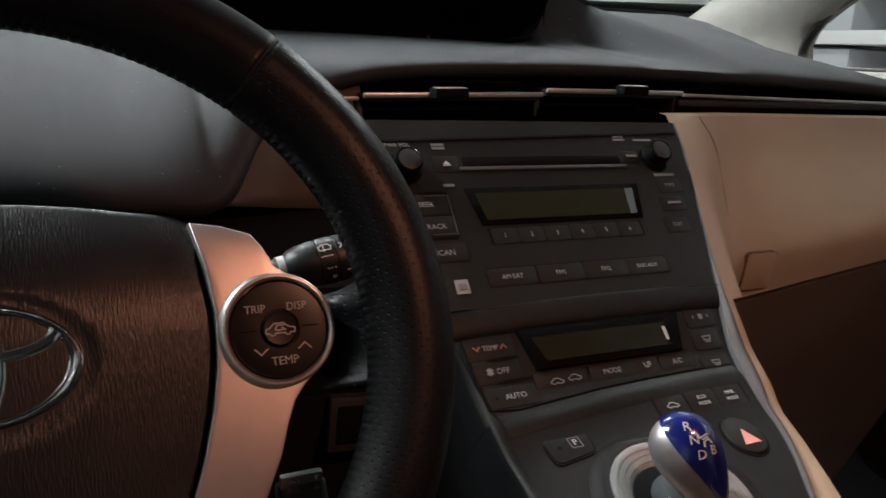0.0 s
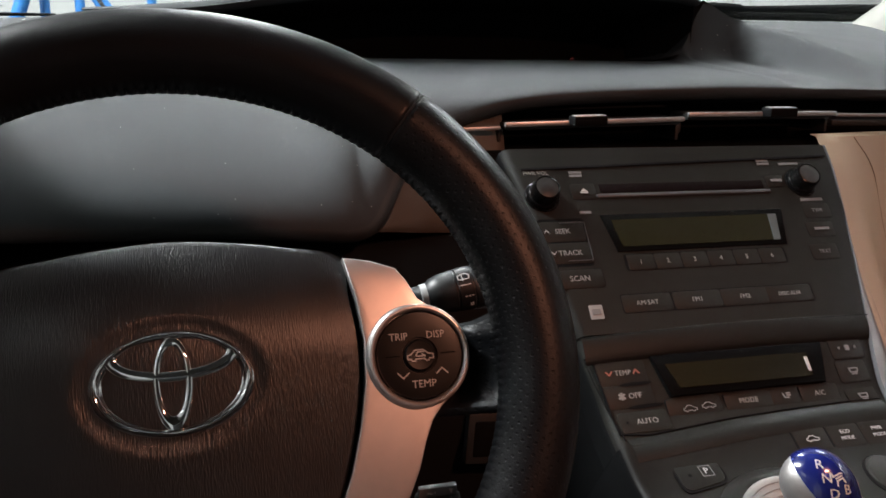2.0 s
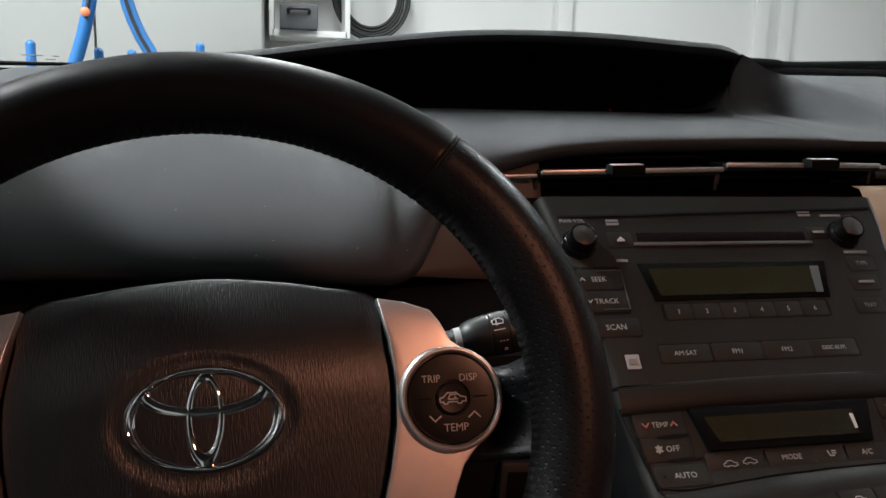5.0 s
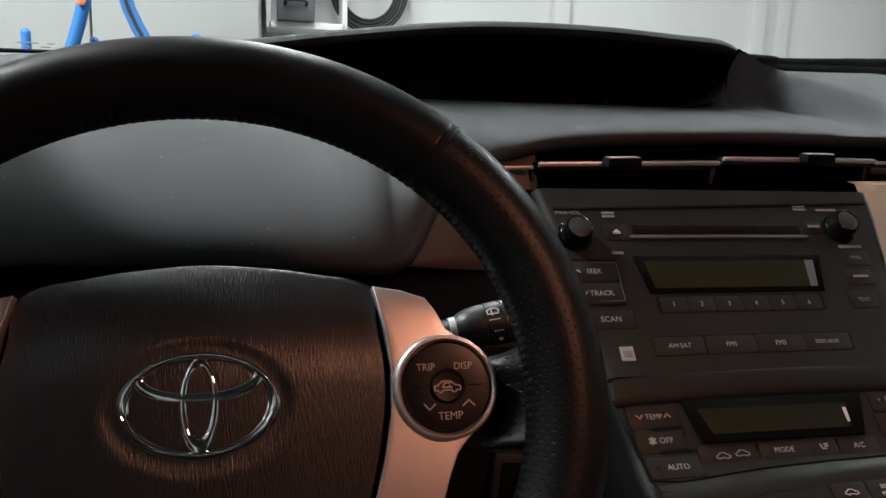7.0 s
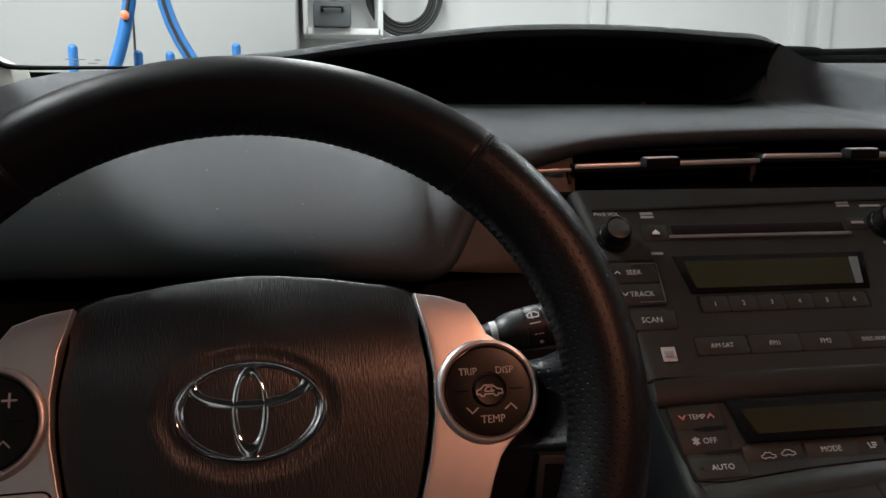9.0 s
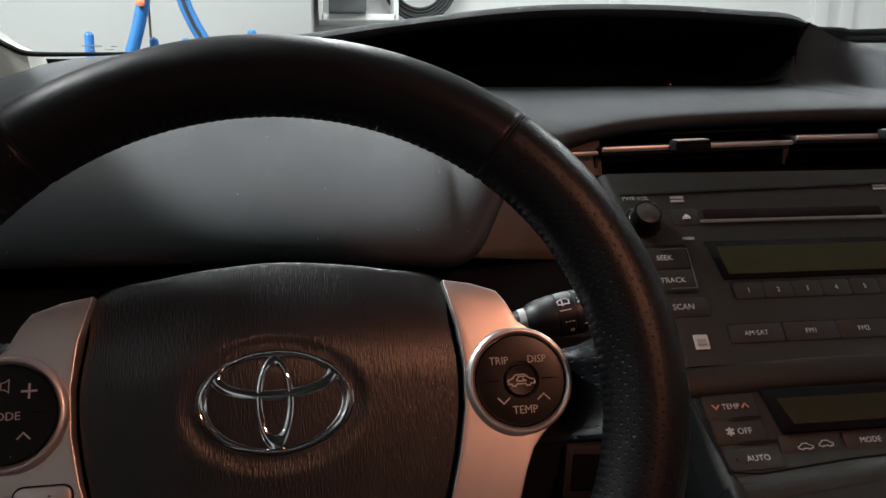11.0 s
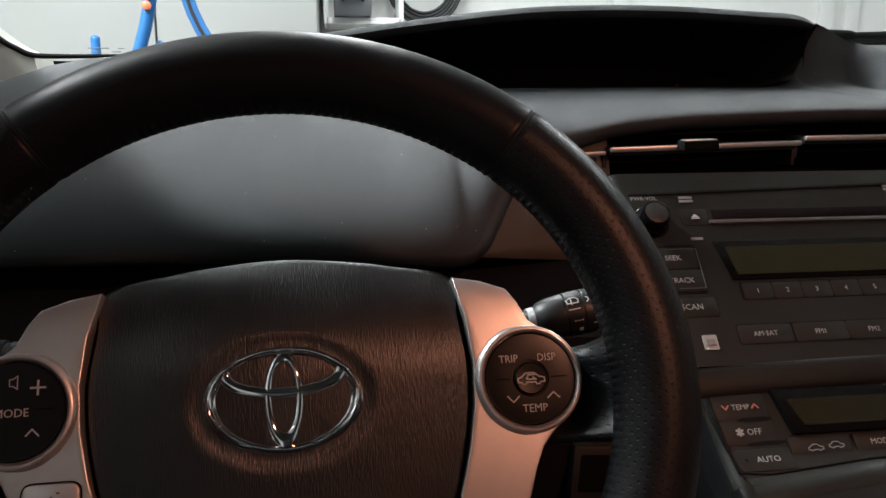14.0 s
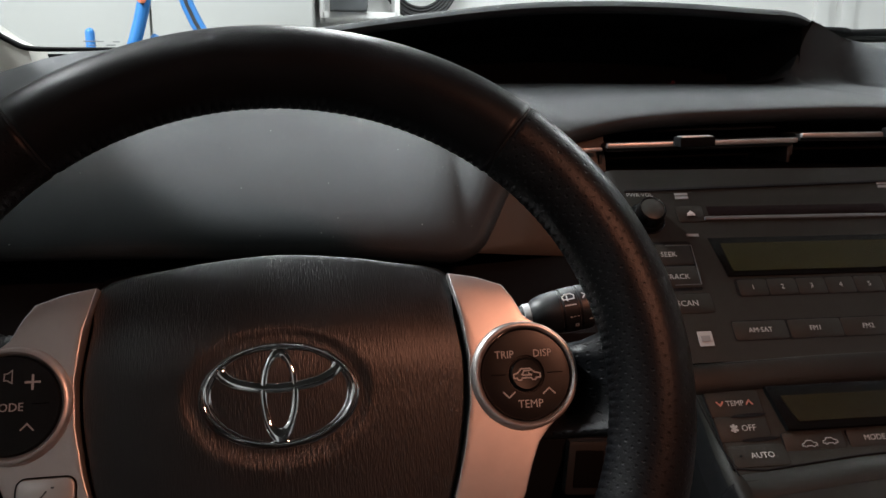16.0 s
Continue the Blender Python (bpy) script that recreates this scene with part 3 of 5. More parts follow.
def hood():
    """The visor over the central display: a rolled lip in front, falling away to the screen behind."""
    xs = [-0.10, -0.06, 0.01, 0.09, 0.20, 0.28, 0.37, 0.46, 0.49, 0.51, 0.525, 0.538, 0.552, 0.566, 0.580, 0.600]
    zs = [1.0475, 1.0505, 1.0575, 1.0695, 1.083, 1.0875, 1.0875, 1.0832, 1.0822, 1.0816, 1.0806, 1.0790, 1.0752, 1.0694, 1.0634, 1.0560]
    line = smooth_line([(x, 0.452 + 0.048 * sweep((x - 0.480) / 0.090), z) for x, z in zip(xs, zs)], 5)
    rows, inner = [], []
    for p in line:
        keep = 1 - sweep((p.x - 0.535) / 0.060)
        drop = max(0.0008, min(0.010, p.z - crest(p.x) - 0.010))
        rows.append([p + Vector((0, 0.03, -drop - 0.001)), p + Vector((0, 0.012, -drop)), p + Vector((0, 0.002, -drop * 0.8)), p + Vector((0, -0.002, -drop * 0.4)), p + Vector((0, 0.001, -0.001)), p + Vector((0, 0.008, 0.002 * keep)),
                     p + Vector((0, 0.03, 0.0032 * keep)), p + Vector((0, 0.06, 0.0036 * keep)), p + Vector((0, 0.12, -0.002)), p + Vector((0, 0.22, -0.014)), Vector((p.x, 0.90 + 0.10 * (1 - ((p.x - CX) / 0.74) ** 2), 1.037))])
        if p.x > 0.558:
            continue
        inner.append([p + Vector((0, 0.012, -drop)), p + Vector((0, 0.06, -drop - 0.003)), p + Vector((0, 0.18, -drop - 0.015)), Vector((p.x, 0.655, 0.995))])
    h = part("display_hood", grid(rows), DASH, dash, "arched dark grey hood over the central display")
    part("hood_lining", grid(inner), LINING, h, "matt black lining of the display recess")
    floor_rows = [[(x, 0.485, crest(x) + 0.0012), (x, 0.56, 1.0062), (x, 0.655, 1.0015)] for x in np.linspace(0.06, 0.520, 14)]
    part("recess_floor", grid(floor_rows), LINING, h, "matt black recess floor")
    # LINING black paints the hood's shade onto this end wall
    part("recess_cheek", grid([[(0.5345, 0.49, z), (0.5375, 0.57, z), (0.5375, 0.67, z)] for z in (0.985, 1.03, 1.0715)]), LINING, h, "end of the display recess, the hood's shade in its black")
    part("display_glass", box(0.40, 0.006, 0.06, 0.002, m=pose(0.29, 0.63, 1.036, 10)), CAVITY, h, "switched-off glossy black display")


hood()
part("indicator_lens", lathe([(0.0026, -0.004), (0.0026, 0.0006), (0.0018, 0.0016), (0.0004, 0.0020)], 16, m=pose(0.3878, 0.484, 1.0105, 25)), mat("dark_red_lens", (0.06, 0.004, 0.004), 0.15, var=0.05, coat=0.5), bpy.data.objects["dashboard"], "unlit dark red warning lamp")


def backing():
    """The dark body of the dashboard behind the vents and under the pad."""
    part("vent_tray", box(0.86, 0.10, 0.012, 0.003, m=pose(0.63, 0.305, 0.9330)), CAVITY, dash)
    part("vent_back", box(0.86, 0.012, 0.07, 0.002, m=pose(0.63, 0.335, 0.943)), CAVITY, dash)
    rows = []
    for x in np.linspace(-0.40, 0.235, 18):
        rows.append([(x, 0.31, 0.925), (x, 0.285, 0.890), (x, 0.200, 0.872), (x, 0.165, 0.84), (x, 0.16, 0.75), (x, 0.19, 0.62), (x, 0.30, 0.45)])
    k = part("knee_panel", grid(rows), LINING, dash, "dark lower panel round the steering column")
    k.modifiers.new("thick", "SOLIDIFY").thickness = 0.006
    # the small facing between column and radio, darker than BEIGE, tucked under the pad's edge
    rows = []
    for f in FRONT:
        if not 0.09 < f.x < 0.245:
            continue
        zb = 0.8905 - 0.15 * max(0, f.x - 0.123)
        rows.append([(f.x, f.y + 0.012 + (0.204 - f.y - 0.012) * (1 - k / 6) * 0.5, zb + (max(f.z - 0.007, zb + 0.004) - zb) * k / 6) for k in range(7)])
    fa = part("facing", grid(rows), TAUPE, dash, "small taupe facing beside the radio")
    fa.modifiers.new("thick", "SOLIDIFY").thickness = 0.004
    sw = part("switch_blank", box(0.031, 0.010, 0.040, 0.003, m=pose(0.1970, 0.157, 0.7450, -2, 4, 0)), DASHLOW, dash, "square black switch blank in a thin frame")
    part("switch_face", box(0.021, 0.010, 0.028, 0.002, m=pose(0.1970, 0.156, 0.7450, -2, 4, 0)), CAVITY, sw)


backing()


def vent(x0, x1, y, z0, z1, tab_x0, tab_x1):
    """A wide air vent: a dark blade with a bright front strip, which rises from z0 to z1, and a slider on it."""
    xm, zm, w = (x0 + x1) / 2, (z0 + z1) / 2, x1 - x0
    lean = -math.degrees(math.atan2(z1 - z0, w))
    at = pose(xm, y, zm, 0, lean, 0)
    v = part("air_vent", box(w - 0.004, 0.03, 0.006, 0.002, m=at @ pose(0, 0.018, -0.001)), BLACK, dash, "dark air vent with a bright strip")
    part("bright_strip", box(w - 0.001, 0.004, 0.0040, 0.0014, m=at @ pose(0, 0, 0.001)), STRIP, v, "thin satin chrome strip")
    for dz in (0.010, -0.010):
        part("vane", box(w - 0.006, 0.024, 0.002, 0.0008, m=at @ pose(0, 0.040, dz)), CAVITY, v)
    tw, tx = tab_x1 - tab_x0, (tab_x0 + tab_x1) / 2 - xm
    t = part("slider", box(tw, 0.014, 0.0078, 0.0018, m=at @ pose(tx, -0.006, 0.0030)), CAVITY, v, "small vent slider")
    part("slider_cap", box(tw - 0.003, 0.010, 0.0016, 0.0007, m=at @ pose(tx, -0.007, 0.0066)), STRIP, t, "bright slider cap")
    for x in (x0, x1):
        part("vent_cheek", box(0.003, 0.05, 0.013, 0.001, m=pose(x, y + 0.036, zm - 0.0095)), DASHLOW, v)


vent(0.237, 0.397, 0.2585, 0.9592, 0.9632, 0.292, 0.321)
vent(0.399, 0.546, 0.2585, 0.9668, 0.9676, 0.470, 0.497)
part("accent_strip", box(0.052, 0.004, 0.003, 0.001, m=pose(0.209, 0.262, 0.9567, 0, -2, 0)), STRIP, dash, "thin satin chrome strip")
part("accent_strip", box(0.48, 0.004, 0.003, 0.001, m=pose(0.789, 0.262, 0.9648, 0, 0.5, 0)), STRIP, dash, "thin satin chrome strip")
part("accent_tray", box(0.50, 0.03, 0.006, 0.002, m=pose(0.80, 0.282, 0.9595)), BLACK, dash)

# ---------------------------------------------------------------- centre stack profile
PROFILE = [Vector((0, y, z)) for y, z in ((0.2335, 0.9525), (0.2275, 0.950), (0.1250, 0.8360), (0.0850, 0.7920), (0.0450, 0.7660), (0.000, 0.7525), (-0.06, 0.735), (-0.20, 0.700))]


def on_face(z=None, y=None):
    """The profile's point at a height or depth, and its upward tangent and outward normal."""
    for a, b in zip(PROFILE[1:], PROFILE[2:]):
        if (z is not None and b.z - 1e-5 <= z <= a.z + 1e-5) or (y is not None and b.y - 1e-5 <= y <= a.y + 1e-5):
            f = (a.z - z) / (a.z - b.z) if z is not None else (a.y - y) / (a.y - b.y)
            t = (a - b).normalized()
            return a.lerp(b, f), t, Vector((0, -t.z, t.y))
    raise ValueError((z, y))


def face(x, z=None, y=None, lift=0.0):
    """A frame on the centre stack: x across, y up the slope, z out of it."""
    p, t, n = on_face(z, y)
    m = Matrix(((1, 0, 0, x), (0, t.y, n.y, p.y + n.y * lift), (0, t.z, n.z, p.z + n.z * lift), (0, 0, 0, 1)))
    return m


LEFT = [(0.9525, 0.2215), (0.8985, 0.2355), (0.8360, 0.2480), (0.80, 0.2545), (0.766, 0.2575), (0.735, 0.257), (0.70, 0.255)]
RIGHT = [(0.9525, 0.5050), (0.946, 0.5072), (0.938, 0.5072), (0.925, 0.5055), (0.8985, 0.4990), (0.8660, 0.4898), (0.8360, 0.4800), (0.80, 0.4690), (0.785, 0.4655), (0.7787, 0.4622), (0.7639, 0.4600), (0.7546, 0.4480), (0.7444, 0.4275), (0.735, 0.405), (0.70, 0.340)]


OUTER = [(0.9525, 0.5100), (0.940, 0.5105), (0.925, 0.5090), (0.8985, 0.5030), (0.8795, 0.4963), (0.852, 0.4928), (0.8296, 0.4908), (0.8051, 0.4892), (0.7880, 0.4868), (0.7762, 0.4820), (0.7680, 0.4760), (0.7592, 0.4670), (0.7486, 0.4473), (0.7416, 0.4305), (0.735, 0.415), (0.70, 0.350)]
BEYOND = [(0.9525, 0.5150), (0.925, 0.5145), (0.8985, 0.5095), (0.8752, 0.5040), (0.8290, 0.4995), (0.8043, 0.4980), (0.7880, 0.4962), (0.7763, 0.4925), (0.7680, 0.4870), (0.7591, 0.4795), (0.7503, 0.4690), (0.7432, 0.4596), (0.7399, 0.4536), (0.735, 0.445), (0.70, 0.384)]


def side(tab, z):
    return float(np.interp(-z, [-a for a, _ in tab], [b for _, b in tab]))


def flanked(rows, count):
    """A face whose first columns, its driver-side flank, get their shade painted by the second material."""
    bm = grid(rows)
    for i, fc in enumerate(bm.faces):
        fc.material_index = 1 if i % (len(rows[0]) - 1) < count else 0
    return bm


def stack_body(name, z_top, z_bot, steps, material, label, category, lift=0.0, edge=0.006):
    """A stretch of the stack's face with rolled edges, as a thing of its own."""
    th = empty(name, face(CX, (z_top + z_bot) / 2), label, category)
    inv = th.matrix_world.inverted()
    rows = []
    for k in range(-1, steps + 2):
        kk = min(max(k, 0), steps)
        z = z_top + (z_bot - z_top) * kk / steps
        p, t, n = on_face(z)
        sink = 0.012 if k in (-1, steps + 1) else 0
        xl, xr = side(LEFT, z), side(RIGHT, z)
        row = []
        for x, dn in [(xl - 0.001, 0.03), (xl - 0.0008, edge + 0.006), (xl - 0.0005, edge), (xl + edge * 0.3, edge * 0.3), (xl + edge, 0)] + [(xl + (xr - xl) * i / 8, 0) for i in range(1, 8)] + [(xr - 0.0014, 0), (xr - 0.0004, 0.0004), (xr, 0.0014), (xr + 0.0002, 0.03)]:
            row.append(inv @ (p + n * (lift - dn - sink) + Vector((x, 0, 0))))
        rows.append(row)
    # CAVITY puts the shade of the driver's side into the flank's colour
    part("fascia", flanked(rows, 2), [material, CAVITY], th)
    return th


def button(parent, m, w, h, text="", size=0.004, material=None, name="button", gap=True, print_mat=None, lift=0.00025, dx=0.0, turn=0.0, wide=1.0, corner=0.0):
    """A flush key with a dark gap round it; m is its frame in the world."""
    inv = parent.matrix_world.inverted()
    b = new(name, finish(slab(rounded(w, h, corner or min(w, h) * 0.14, 5 if corner else 3), -0.002, lift, 0.0002), name, material or BUTTON))
    b.parent = parent
    b.matrix_local = inv @ m
    if gap:
        part("gap", slab(rounded(w + 0.0006, h + 0.0006, min(w, h) * 0.16, 3), -0.002, 0.0001), CAVITY, b)
    if text:
        lettering(text, size, dx, 0, lift, print_mat or SOFTPRINT, b, turn=turn, wide=wide)
    return b


def bars(parent, m, rects, material=DIMPRINT, name="print"):
    bm = bmesh.new()
    for x, y, w, h in rects:
        box(w, h, 0.0005, m=pose(x, y, 0.0002), bm=bm)
    o = part(name, bm, material, parent)
    o.matrix_local = parent.matrix_world.inverted() @ m
    return o


def place(parent, name, bm, material, m, label=""):
    o = part(name, bm, material, parent, label)
    o.matrix_local = parent.matrix_world.inverted() @ m
    return o


# ---------------------------------------------------------------- radio
def radio():
    r = stack_body("car_radio", 0.9452, 0.8312, 12, FACE, "dark grey car radio with a greenish blank display and printed keys", "car radio")
    place(r, "seam", box(0.268, 0.0018, 0.001, m=pose(0, 0, 0.0004, 0, 0, 1.6)), CAVITY, face(0.3690, 0.9338))
    for x, txt, kz in ((0.2470, "PWR\u00b7VOL", 0.9135), (0.4695, "", 0.9180)):
        k = place(r, "knob", lathe([(0.0118, -0.002), (0.0118, 0.0030), (0.0112, 0.0040), (0.0106, 0.0045), (0.0101, 0.0120), (0.0096, 0.0132), (0.0088, 0.0136), (0.0084, 0.0131)], 36), GLOSS, face(x, kz), "round black knob")
        part("knob_face", lathe([(0.0086, 0.0100), (0.0086, 0.0130), (0.0080, 0.0134), (0.001, 0.0133)], 36), KNOBFACE, k, "satin grey knob face")
        part("knob_ring", lathe([(0.0132, -0.001), (0.0132, 0.0006), (0.0124, 0.0012), (0.0120, -0.001)], 36), GLOSS, k)
        if txt:
            lab = lettering(txt, 0.0046, 0, 0, 0.0002, SOFTPRINT, r)
            lab.matrix_local = r.matrix_world.inverted() @ face(x - 0.001, 0.9285)
        else:
            bars(r, face(x - 0.004, 0.9315), [(0, 0, 0.018, 0.0020)])
            bars(r, face(x + 0.004, 0.9060), [(0, 0, 0.020, 0.0024)])
    b = button(r, face(0.2805, 0.9160), 0.0205, 0.0140)
    part("eject_symbol", slab([(-0.003, -0.0006), (0.003, -0.0006), (0, 0.0022)], 0.0005, 0.0012), PRINT, b)
    part("eject_bar", box(0.006, 0.0008, 0.0004, m=pose(0, -0.0016, 0.0011)), PRINT, b)
    bars(r, face(0.2775, 0.9275), [(0, 0.0014, 0.010, 0.0022), (0, -0.0016, 0.010, 0.0022)])
    b = button(r, face(0.4470, 0.9195), 0.0170, 0.0110)
    bars(r, face(0.4475, 0.9195, lift=0.0012), [(0, 0, 0.010, 0.0022)])
    bars(r, face(0.4420, 0.9330), [(0, 0.0014, 0.011, 0.002), (0, -0.0016, 0.011, 0.002)])
    # disc slot with its lip
    place(r, "disc_slot", box(0.141, 0.0078, 0.002, 0.0006, m=pose(0, -0.0002, -0.0006)), mat("slot_dark", (0.0035, 0.0013, 0.0013), 0.8, spec=0.05), face(0.3645, 0.9178), "narrow dark disc slot")
    place(r, "slot_lip", box(0.149, 0.0030, 0.0030, 0.0010, m=pose(0, -0.0062, 0.0002)), KEYEDGE, face(0.3645, 0.9172), "grey lip under the disc slot")
    # display
    zt, zb = 0.9005, 0.8772
    c = face(0.3650, (zt + zb) / 2)
    hh = (zt - zb) / 2 / 0.7436
    d = place(r, "display", slab([(-0.0705, -hh), (0.0705, -hh), (0.0770, hh), (-0.0770, hh)], -0.002, 0.0008, 0.0006), GLOSS, c, "blank radio display in a black surround")
    part("display_glass", slab([(-0.0655, -hh + 0.004), (0.0655, -hh + 0.004), (0.0695, hh - 0.005), (-0.0695, hh - 0.005)], 0.0004, 0.0012), LCD, d, "olive green blank display")
    part("display_end", slab([(0.0600, -hh + 0.004), (0.0658, -hh + 0.004), (0.0698, hh - 0.005), (0.0625, hh - 0.005)], 0.0006, 0.0016), LCDEND, d)
    bars(r, face(0.2775, 0.9025), [(0, 0, 0.009, 0.0022)])
    # preset keys
    place(r, "gap", slab(rounded(0.134, 0.0135, 0.002, 3), -0.002, 0.0001), CAVITY, face(0.3645, 0.8707))
    for i in range(6):
        x = 0.3104 + i * 0.02175
        button(r, face(x, 0.8707), 0.0212, 0.0125, str(i + 1), 0.0052, gap=False)
    # seek and track
    place(r, "gap", slab(rounded(0.036, 0.039, 0.002, 3), -0.002, 0.0001), CAVITY, face(0.2560, 0.8845))
    b = button(r, face(0.2560, 0.8912), 0.0345, 0.0165, "SEEK", 0.0056, gap=False)
    part("arrow", lines([[(-0.0145, -0.001), (-0.0128, 0.001), (-0.011, -0.001)]], 0.0006, 0.0011), PRINT, b)
    b = button(r, face(0.2580, 0.8780), 0.0345, 0.0165, "TRACK", 0.0056, gap=False)
    part("arrow", lines([[(-0.0145, 0.001), (-0.0128, -0.001), (-0.011, 0.001)]], 0.0006, 0.0011), PRINT, b)
    bars(r, face(0.2735, 0.8845, lift=0.0012), [(0.0, 0.0, 0.0005, 0.031), (-0.0095, -0.0155, 0.019, 0.0005), (-0.0095, 0.0155, 0.019, 0.0005)], KEYEDGE)
    button(r, face(0.2603, 0.8628), 0.036, 0.0145, "SCAN", 0.0060)
    place(r, "maker_badge", slab(rounded(0.0100, 0.0105, 0.0006, 2), -0.001, 0.0004), SOFTPRINT, face(0.2660, 0.8435), "plain pale square badge")
    bars(r, face(0.2660, 0.8435, lift=0.0004), [(0, 0, 0.006, 0.004)], DIMPRINT)
    place(r, "gap", slab(rounded(0.1555, 0.0147, 0.002, 3), -0.002, 0.0001), CAVITY, face(0.3640, 0.8470))
    for i, (txt, x) in enumerate((("AM\u00b7SAT", 0.3061), ("FM1", 0.3457), ("FM2", 0.3843), ("DISC\u00b7AUX", 0.4217))):
        button(r, face(x, 0.8470), 0.0382, 0.0135, txt, 0.0050 if i < 3 else 0.0042, gap=False, lift=0.0002)
    # right-hand keys
    for z, txt, x in ((0.8985, "TYPE", 0.4745), (0.8860, "", 0.4710), (0.8715, "TEXT", 0.4665)):
        b = button(r, face(x, z), 0.0245, 0.0135, txt, 0.0044, print_mat=DIMPRINT)
        if not txt:
            bars(r, face(x, z, lift=0.0012), [(0, 0, 0.013, 0.002)])
    return r


radio()

# ---------------------------------------------------------------- climate control


def car_icon(parent, x, y, s, z, material, arrow=False):
    body = [(-1.0, -0.25), (-1.0, 0.1), (-0.72, 0.2), (-0.4, 0.55), (0.25, 0.55), (0.6, 0.22), (1.0, 0.1), (1.02, -0.25), (0.72, -0.25), (0.62, -0.42), (0.42, -0.42), (0.32, -0.25), (-0.35, -0.25), (-0.45, -0.42), (-0.65, -0.42), (-0.75, -0.25), (-1.0, -0.25)]
    st = [[(x + px * s, y + (py - 0.05) * s * 0.85) for px, py in body]]
    if arrow:
        st.append([(x - 0.35 * s, y), (x - 0.2 * s, y + 0.28 * s), (x + 0.25 * s, y + 0.28 * s)])
        st.append([(x - 0.25 * s, y - 0.05 * s), (x + 0.35 * s, y - 0.05 * s), (x + 0.15 * s, y + 0.1 * s)])
    return part("car_symbol", lines(st, s * 0.10, z), material, parent)


def climate():
    c = stack_body("climate_panel", 0.8308, 0.7790, 10, FACE, "dark climate control panel with a blank display and soft keys", "climate panel", lift=-0.003)
    # rolled brow over the display
    rows = []
    for k in range(9):
        a = math.pi * k / 8
        rr = []
        for i in range(13):
            f = i / 12
            x = side(LEFT, 0.826) + (side(RIGHT, 0.826) - side(LEFT, 0.826)) * f
            zc = 0.8232 + 0.0016 * f + 0.0020 * math.sin(math.pi * f)
            p, t, n = on_face(zc)
            rr.append(c.matrix_world.inverted() @ (p + Vector((x, 0, 0)) + t * 0.0096 * math.cos(a) + n * (0.0022 * math.sin(a) - 0.0004 - 0.0013 * (1 - math.cos(a)))))
        rows.append(rr)
    part("brow", grid(rows), CONSOLE, c, "rounded bar above the climate display")
    # curved foot of the panel: a fine dark joint, and a rounded ledge that leads to the console
    def foot(x):
        return float(np.interp(x, [0.250, 0.2781, 0.2992, 0.3422, 0.3874, 0.4331, 0.4644], [0.7806, 0.7818, 0.7828, 0.7850, 0.7861, 0.7867, 0.7864]))
    back = c.matrix_world.inverted()
    xs = np.linspace(side(LEFT, 0.775) + 0.0065, side(RIGHT, 0.778) - 0.0012, 25)
    rows = []
    for k in range(9):
        f, rr = k / 8, []
        for x in xs:
            p, t, n = on_face(foot(x) - 0.0095 * f)
            rr.append(back @ (p + Vector((x, 0, 0)) + n * (-0.0032 * (1 - f) ** 1.5 + 0.0016 * math.sin(math.pi * f) + 0.0002)))
        rows.append(rr)
    part("ledge", grid(rows), CONSOLE, c, "rounded ledge under the climate keys")
    joint = []
    for z in (0.8195, 0.81, 0.80, 0.79, 0.7835):
        p, t, n = on_face(z)
        joint.append(p + Vector((side(LEFT, z) + 0.0035, 0, 0)) - n * 0.0028)
    for x in xs[2:]:
        p, t, n = on_face(foot(x) + 0.0004)
        joint.append(p + Vector((x, 0, 0)) - n * 0.0028)
    part("joint", tube([back @ p for p in joint], 0.0007, 6), CAVITY, c)
    line = smooth_line([(0.2440, *on_face(0.8294)[0].yz), (0.3000, *on_face(0.8308)[0].yz), (0.3539, *on_face(0.8317)[0].yz), (0.4200, *on_face(0.8318)[0].yz), (0.4800, *on_face(0.8312)[0].yz)], 6)
    part("joint", tube([back @ p for p in line], 0.0006, 6), CAVITY, c)
    zt, zb = 0.8180, 0.7964
    m = face(0.3635, (zt + zb) / 2)
    hh = (zt - zb) / 2 / 0.74
    d = place(c, "display", slab([(-0.0600, -hh), (0.0600, -hh), (0.0672, hh), (-0.0672, hh)], -0.004, 0.0006, 0.0006), GLOSS, m, "blank climate display in a black surround")
    part("display_glass", slab([(-0.052, -hh + 0.005), (0.0510, -hh + 0.005), (0.0525, hh - 0.007), (-0.059, hh - 0.007)], 0.0002, 0.0010), LCDDARK, d, "dark olive blank display")
    part("display_end", slab([(0.0492, -hh + 0.0085), (0.0512, -hh + 0.0085), (0.0512, hh - 0.0105), (0.0486, hh - 0.0105)], 0.0004, 0.0014), PRINT, d)
    edge = [(0.2490, 0.8195), (0.2530, 0.8060), (0.2575, 0.7925), (0.2620, 0.7810)]
    part("joint", tube([back @ (on_face(z)[0] + Vector((x, 0, 0)) - on_face(z)[2] * 0.0027) for x, z in edge], 0.0006, 6), CAVITY, c)
    part("joint", tube([back @ (on_face(z)[0] + Vector((x, 0, 0)) - on_face(z)[2] * 0.0027) for x, z in ((0.2490, 0.8195), (0.2700, 0.8198), (0.2930, 0.8200))], 0.0006, 6), CAVITY, c)
    for x, z, w in ((0.2815, 0.8050, 0.024), (0.2850, 0.7935, 0.026)):
        place(c, "notch", slab(oval(w / 2, 0.0013, 20), -0.002, 0.0006), CAVITY, face(x, z, lift=-0.0027) @ pose(0, 0, 0, 0, 0, 1.5))
    tb = button(c, face(0.2740, 0.8110, lift=-0.0027), 0.0360, 0.0166, "TEMP", 0.0050, gap=False, dx=0.0006)
